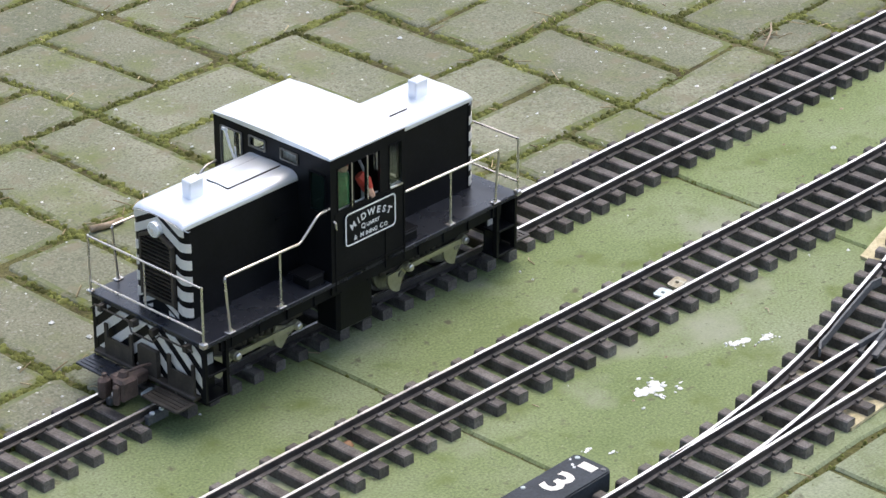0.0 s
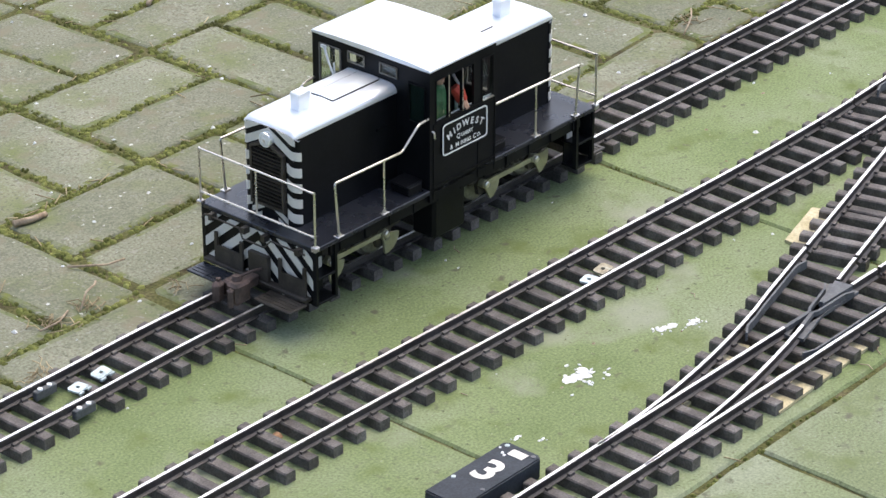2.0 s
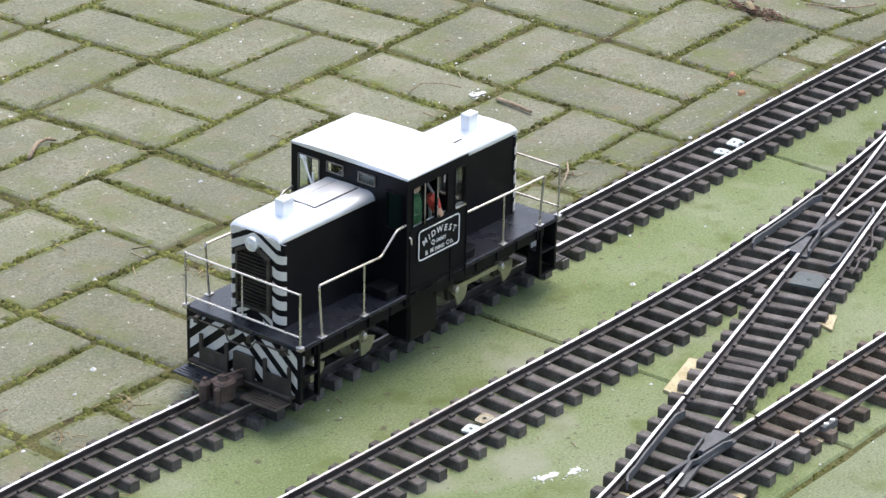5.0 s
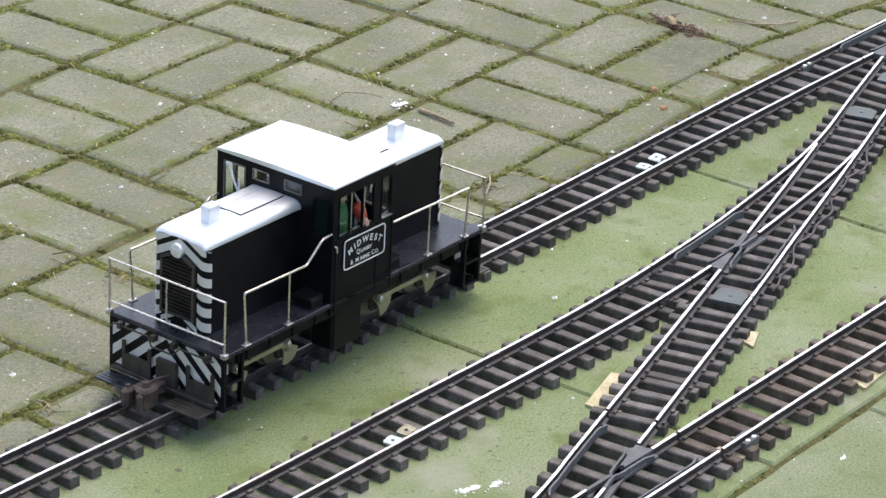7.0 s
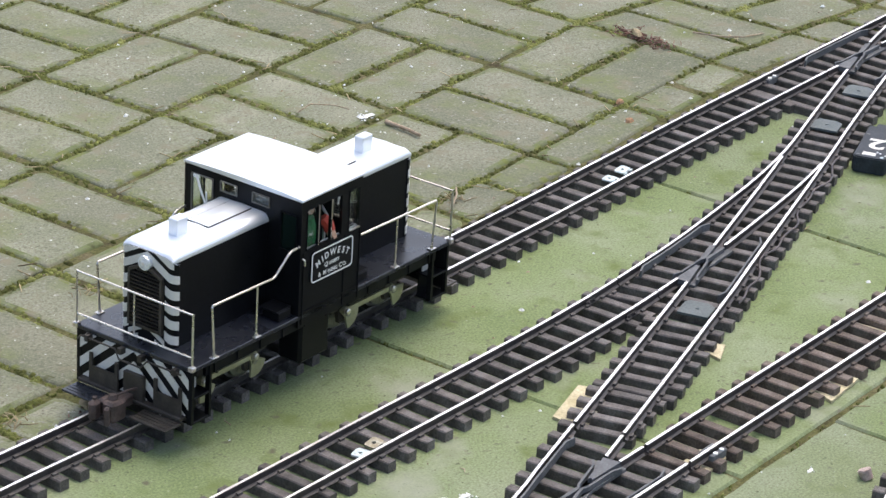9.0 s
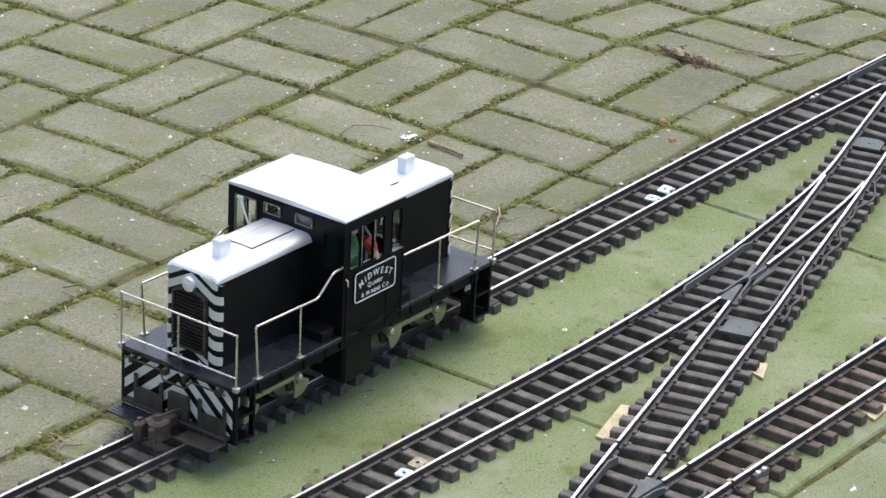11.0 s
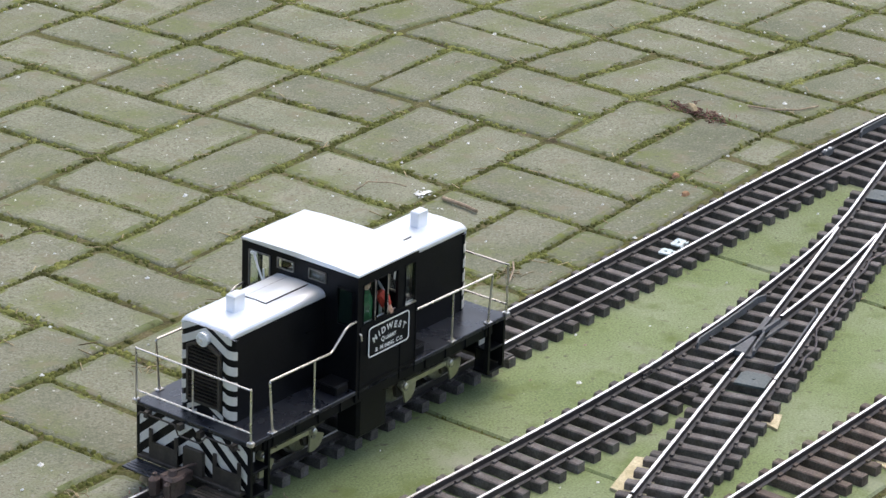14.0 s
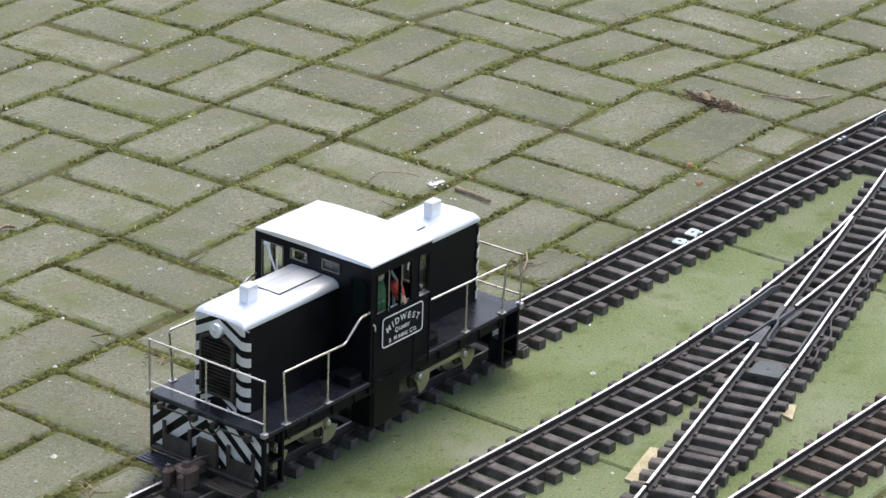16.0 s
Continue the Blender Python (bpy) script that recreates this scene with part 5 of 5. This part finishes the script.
# loose pale crumbs and grit on the ground
bm = bmesh.new()
for k in range(800):
    x, y = rng.uniform(-1.1, 1.5), rng.uniform(-1.2, 0.9)
    if y < -0.45 and rng.random() < 0.6:
        continue
    r = rng.uniform(0.0008, 0.0024) if rng.random() < 0.86 else rng.uniform(0.002, 0.0040)
    blob(bm, (x, y, ground_z(x, y) + 0.0003), r, r * rng.uniform(0.5, 1), r * 0.6, rng, 6, 1)
tagged(part("pale_grit", bm, WHITE_DIRT), "scattered pale crumbs on paving and slabs", "grit", kind="stuff")
bm = bmesh.new()
for k in range(260):
    x, y = rng.uniform(-1.1, 1.5), rng.uniform(-1.15, 0.9)
    d, ln = rng.uniform(0, 6.28), rng.uniform(0.004, 0.016)
    if rng.random() < 0.55:
        r = rng.uniform(0.001, 0.003)
        blob(bm, (x, y, ground_z(x, y) + 0.0002), r, r * 0.6, 0.001, rng, 6, 1)
    else:
        z = ground_z(x, y)
        tube(bm, [(x, y, z + 0.001), (x + ln * math.cos(d) * 0.5, y + ln * math.sin(d) * 0.5, z + 0.0018), (x + ln * math.cos(d + 0.4), y + ln * math.sin(d + 0.4), z + 0.001)], 0.0005, 4)
tagged(part("brown_litter", bm, TWIG), "scattered brown needles and specks", "plant litter", kind="stuff")

# ---------------- concrete slabs ----------------
CUTS = [-2.32, -1.79, -1.29, -0.79, -0.295, 0.233, 0.76, 1.29, 1.80, 2.35]
slabs = tagged(new("slab_path"), "path of algae-green concrete slabs", "pavement", kind="structure")


def slab(x0, x1, y0, y1, mat=SLAB):
    bm = bmesh.new()
    g = 0.0018
    nx = 14
    outline = []
    for a, b in (((x0 + g, y0 + g), (x1 - g, y0 + g)), ((x1 - g, y0 + g), (x1 - g, y1 - g)), ((x1 - g, y1 - g), (x0 + g, y1 - g)), ((x0 + g, y1 - g), (x0 + g, y0 + g))):
        for k in range(nx):
            q = k / nx
            j = rng.gauss(0, 0.0007)
            outline.append((a[0] + (b[0] - a[0]) * q + j, a[1] + (b[1] - a[1]) * q + rng.gauss(0, 0.0007)))
    cx, cy = (x0 + x1) / 2, (y0 + y1) / 2
    rows = []
    for z, inset in ((-0.03, 0.0), (-0.0022, 0.0), (0.0, 0.0022)):
        rows.append([bm.verts.new((u + (cx - u) * inset / 0.25, v + (cy - v) * inset / 0.25, z)) for u, v in outline])
    n = len(outline)
    for a, b in zip(rows, rows[1:]):
        for i in range(n):
            bm.faces.new((a[i], a[(i + 1) % n], b[(i + 1) % n], b[i]))
    bm.faces.new(rows[-1])
    part("slab", bm, mat, slabs, at=pose(0, 0, rng.uniform(-0.0006, 0.0002)))


for a, b in zip(CUTS, CUTS[1:]):
    slab(a, b, -0.954, EDGE)
    slab(a + 0.157, b + 0.157, -1.462, -0.9575, GREY_SLAB if a < -0.5 else SLAB)

# ---------------- paving blocks ----------------
paving = tagged(new("paving"), "basket-weave paving of grey concrete blocks with mossy joints", "pavement", kind="structure")
RAISE = 0.0060       # the blocks stand a little above the slabs
DRIFT = [-0.005, -0.004, -0.005, -0.008, -0.011, -0.012, 0.003, 0.010, 0.020, 0.028, 0.000, -0.026, -0.030, -0.032]


def drift(x, y):
    """The paving has crept and settled unevenly along its length."""
    k = min(max(x / SIDE + 6.0, 0.0), len(DRIFT) - 1.001)
    n = int(k)
    q = smooth01(k - n)
    o = DRIFT[n] * (1 - q) + DRIFT[n + 1] * q
    o -= 0.055 * max(y, 0.0) * (1 - smooth01((x - 0.38) / 0.3))
    return x + o - 0.0093, y + 0.75 * o - 0.0081


def paver_mesh(at, r, length=SIDE - 0.0088, width=SIDE / 2 - 0.0082):
    """One worn block, its outline a little chipped, with a low chamfer."""
    bm = bmesh.new()
    hx, hy = length / 2, width / 2
    c = 0.0042 + r.uniform(0, 0.0022)
    outline = [(-hx + c, -hy), (-hx * 0.3, -hy), (hx * 0.35, -hy), (hx - c, -hy), (hx, -hy + c), (hx, hy - c), (hx - c, hy), (hx * 0.3, hy), (-hx * 0.35, hy), (-hx + c, hy), (-hx, hy - c), (-hx, -hy + c)]
    outline = [(u + r.uniform(-0.0017, 0.0017), v + r.uniform(-0.0017, 0.0017)) for u, v in outline]
    rows = []
    for inset, z in ((0.0, -0.02), (0.0, -0.0030), (0.0013, -0.0014), (0.0034, -0.0004), (0.0085, 0.0)):
        ring = []
        for u, v in outline:
            p = at @ Vector((u - math.copysign(inset, u), v - math.copysign(inset, v), z))
            x, y = drift(p.x, p.y)
            ring.append(bm.verts.new((x, y, p.z + RAISE)))
        rows.append(ring)
    n = len(outline)
    for a, b in zip(rows, rows[1:]):
        for i in range(n):
            bm.faces.new((a[i], a[(i + 1) % n], b[(i + 1) % n], b[i])).material_index = 1
    bm.faces.new(rows[-1])
    return bm


rng = random.Random(5)
rest = bmesh.new()
for i in range(-14, 20):
    for j in range(-3, 16):
        cx, cy = (i + 0.5) * SIDE, (j + 0.5) * SIDE
        for s in (-1, 1):
            along_x = (i + j) % 2 == 0
            px, py = (cx, cy + s * SIDE / 4) if along_x else (cx + s * SIDE / 4, cy)
            wide, long = SIDE / 2 - 0.0082, SIDE - 0.0088
            if j == -3:
                # blocks cut off along the slabs
                top = -2 * SIDE
                low = EDGE + 0.010
                if along_x and s < 0:
                    continue
                py = (top + low) / 2
                if along_x:
                    wide = top - low - 0.003
                else:
                    long = top - low - 0.003
            at = pose(px + rng.gauss(0, 0.0010), py + rng.gauss(0, 0.0010), rng.gauss(-0.0004, 0.0007), rng.gauss(0, 0.3), rng.gauss(0, 0.25), (0 if along_x else 90) + rng.gauss(0, 0.4))
            bm = paver_mesh(at, rng, long, wide)
            if -6 <= i <= 8 and j <= 5:
                part("paver", bm, [PAVER, PAVER_EDGE], paving)
            else:
                bmesh.ops.recalc_face_normals(bm, faces=bm.faces[:])
                me = bpy.data.meshes.new("paver")
                bm.to_mesh(me)
                bm.free()
                rest.from_mesh(me)
                bpy.data.meshes.remove(me)
tagged(part("outer_pavers", rest, [PAVER, PAVER_EDGE], paving), kind="stuff")
bed = bmesh.new()
low = drift(0, EDGE + 0.012)[1]
prism(bed, [(-3.0, low), (4.0, low), (4.0, 3.2), (-3.0, 3.2)], lambda u, v, z: (u, v, z), -0.03, RAISE - 0.0026)
tagged(part("paving_bed", bed, SOIL, paving), "mossy earth filling the joints")

# moss cushions and dead needles in the joints
rng = random.Random(21)
moss, straw = bmesh.new(), bmesh.new()


def grow(x0, y0, x1, y1, density, spread, size, on_blocks=True):
    ln = math.hypot(x1 - x0, y1 - y0)
    for k in range(int(ln * density)):
        q = rng.random()
        lush = noise.noise(Vector((x0 + (x1 - x0) * q, y0 + (y1 - y0) * q, 3.0)) * 9.0)
        if lush < rng.uniform(-0.45, 0.25):
            continue
        x, y = x0 + (x1 - x0) * q + rng.gauss(0, spread), y0 + (y1 - y0) * q + rng.gauss(0, spread)
        z = -0.0030
        if on_blocks:
            x, y = drift(x, y)
            z = RAISE - 0.0030
        r = rng.uniform(0.5, 1.3) * size
        blob(moss, (x, y, z), r * rng.uniform(0.8, 1.9), r * rng.uniform(0.8, 1.9), rng.uniform(0.0016, 0.0046), rng, 5, 2)
        if rng.random() < 0.022:
            d, sl = rng.uniform(0, 6.28), rng.uniform(0.006, 0.022)
            z += 0.0045
            tube(straw, [(x, y, z), (x + sl * math.cos(d), y + sl * math.sin(d), z + rng.uniform(0.0, 0.002))], 0.0006, 4)


for i in range(-6, 10):
    for j in range(-3, 6):
        x, y = i * SIDE, j * SIDE
        if j > -3:
            grow(x, y, x + SIDE, y, 800, 0.0031, 0.0027)
            grow(x, y, x, y + SIDE, 800, 0.0031, 0.0027)
        else:
            grow(x, EDGE, x, y + SIDE, 500, 0.0018, 0.0023)
        if (i + j) % 2 == 0:
            if j > -3:
                grow(x, y + SIDE / 2, x + SIDE, y + SIDE / 2, 760, 0.0029, 0.0026)
        else:
            grow(x + SIDE / 2, max(y, EDGE), x + SIDE / 2, y + SIDE, 760, 0.0029, 0.0026)
grow(-1.0, -0.958, 1.0, -0.958, 160, 0.0018, 0.0016, False)
for x in CUTS:
    grow(x, EDGE, x, -0.954, 90, 0.0016, 0.0014, False)
for cx, cy, wide, count in ((-0.827, -0.3785, 0.010, 16), (-0.876, -0.377, 0.010, 22), (-0.756, -0.4165, 0.008, 12), (-0.941, -0.437, 0.011, 18), (-0.414, -0.271, 0.012, 14),
                            (-0.668, -0.414, 0.010, 12), (-0.350, 0.160, 0.014, 12), (0.02, -0.402, 0.012, 14)):
    for k in range(count):
        x, y, d = cx + rng.gauss(0, wide), cy + rng.gauss(0, wide * 0.5), rng.gauss(0.5, 0.8)
        sl, z = rng.uniform(0.006, 0.020), RAISE + rng.uniform(0.0, 0.003)
        tube(straw, [(x, y, z), (x + 0.5 * sl * math.cos(d), y + 0.5 * sl * math.sin(d), z + rng.uniform(0.0005, 0.003)), (x + sl * math.cos(d + 0.3), y + sl * math.sin(d + 0.3), z + 0.0004)], 0.0005, 4)
tagged(part("moss", moss, MOSS, smooth=True), "yellowish green moss cushions filling the joints", "moss", kind="stuff")
tagged(part("dry_needles", straw, LITTER), "dry straw-coloured needles caught in the joints", "plant litter", kind="stuff")


# ---------------- what moves ----------------
REST = -0.4012       # where the locomotive comes to a stand
PASSED = [(-0.5, -0.4130), (0.0, -0.3452), (0.5, -0.2808), (1.0, -0.2215), (1.5, -0.1760), (2.0, -0.1315), (2.5, -0.0982), (3.0, -0.0664), (3.5, -0.0422), (4.0, -0.0240),
          (4.5, -0.0098), (5.0, -0.0020), (5.5, 0.0), (6.0, 0.0), (17.0, 0.0)]
TRUCK = 0.106


def on_track(t):
    """The locomotive's place and turn: the trucks swivel, the body turns little."""
    x = REST + knotted(PASSED, t)
    ya, yb = line_one(x - TRUCK), line_one(x + TRUCK)
    return x, (ya + yb) / 2 + 0.0005, 0.1 * math.degrees(math.atan2(yb - ya, 2 * TRUCK))


def motions():
    times = [k / 10 for k in range(0, 57)] + [6.3, 16.0]
    here = [(t, pose(*on_track(t)[:2], LIFT, 0, 0, on_track(t)[2])) for t in times]
    walk(loco, here)
    walk(driver, [(t, m @ pose(DRIVER_AT.x, DRIVER_AT.y, DRIVER_AT.z - LIFT)) for t, m in here])
    for w, x in WHEELS:
        end = 240 if x < 0 else 220
        walk(w, [(t, pose(x, 0, AXLE_Z, 0, math.degrees(knotted(PASSED, t) / WHEEL_R) + end, 0)) for t in times])
    for r, c in RODS:
        rows = []
        for t in times:
            a = knotted(PASSED, t) / WHEEL_R + radians(240 if c < 0 else 220)
            rows.append((t, pose(c + CRANK * math.cos(a), 0, AXLE_Z - CRANK * math.sin(a))))
        walk(r, rows)


motions()
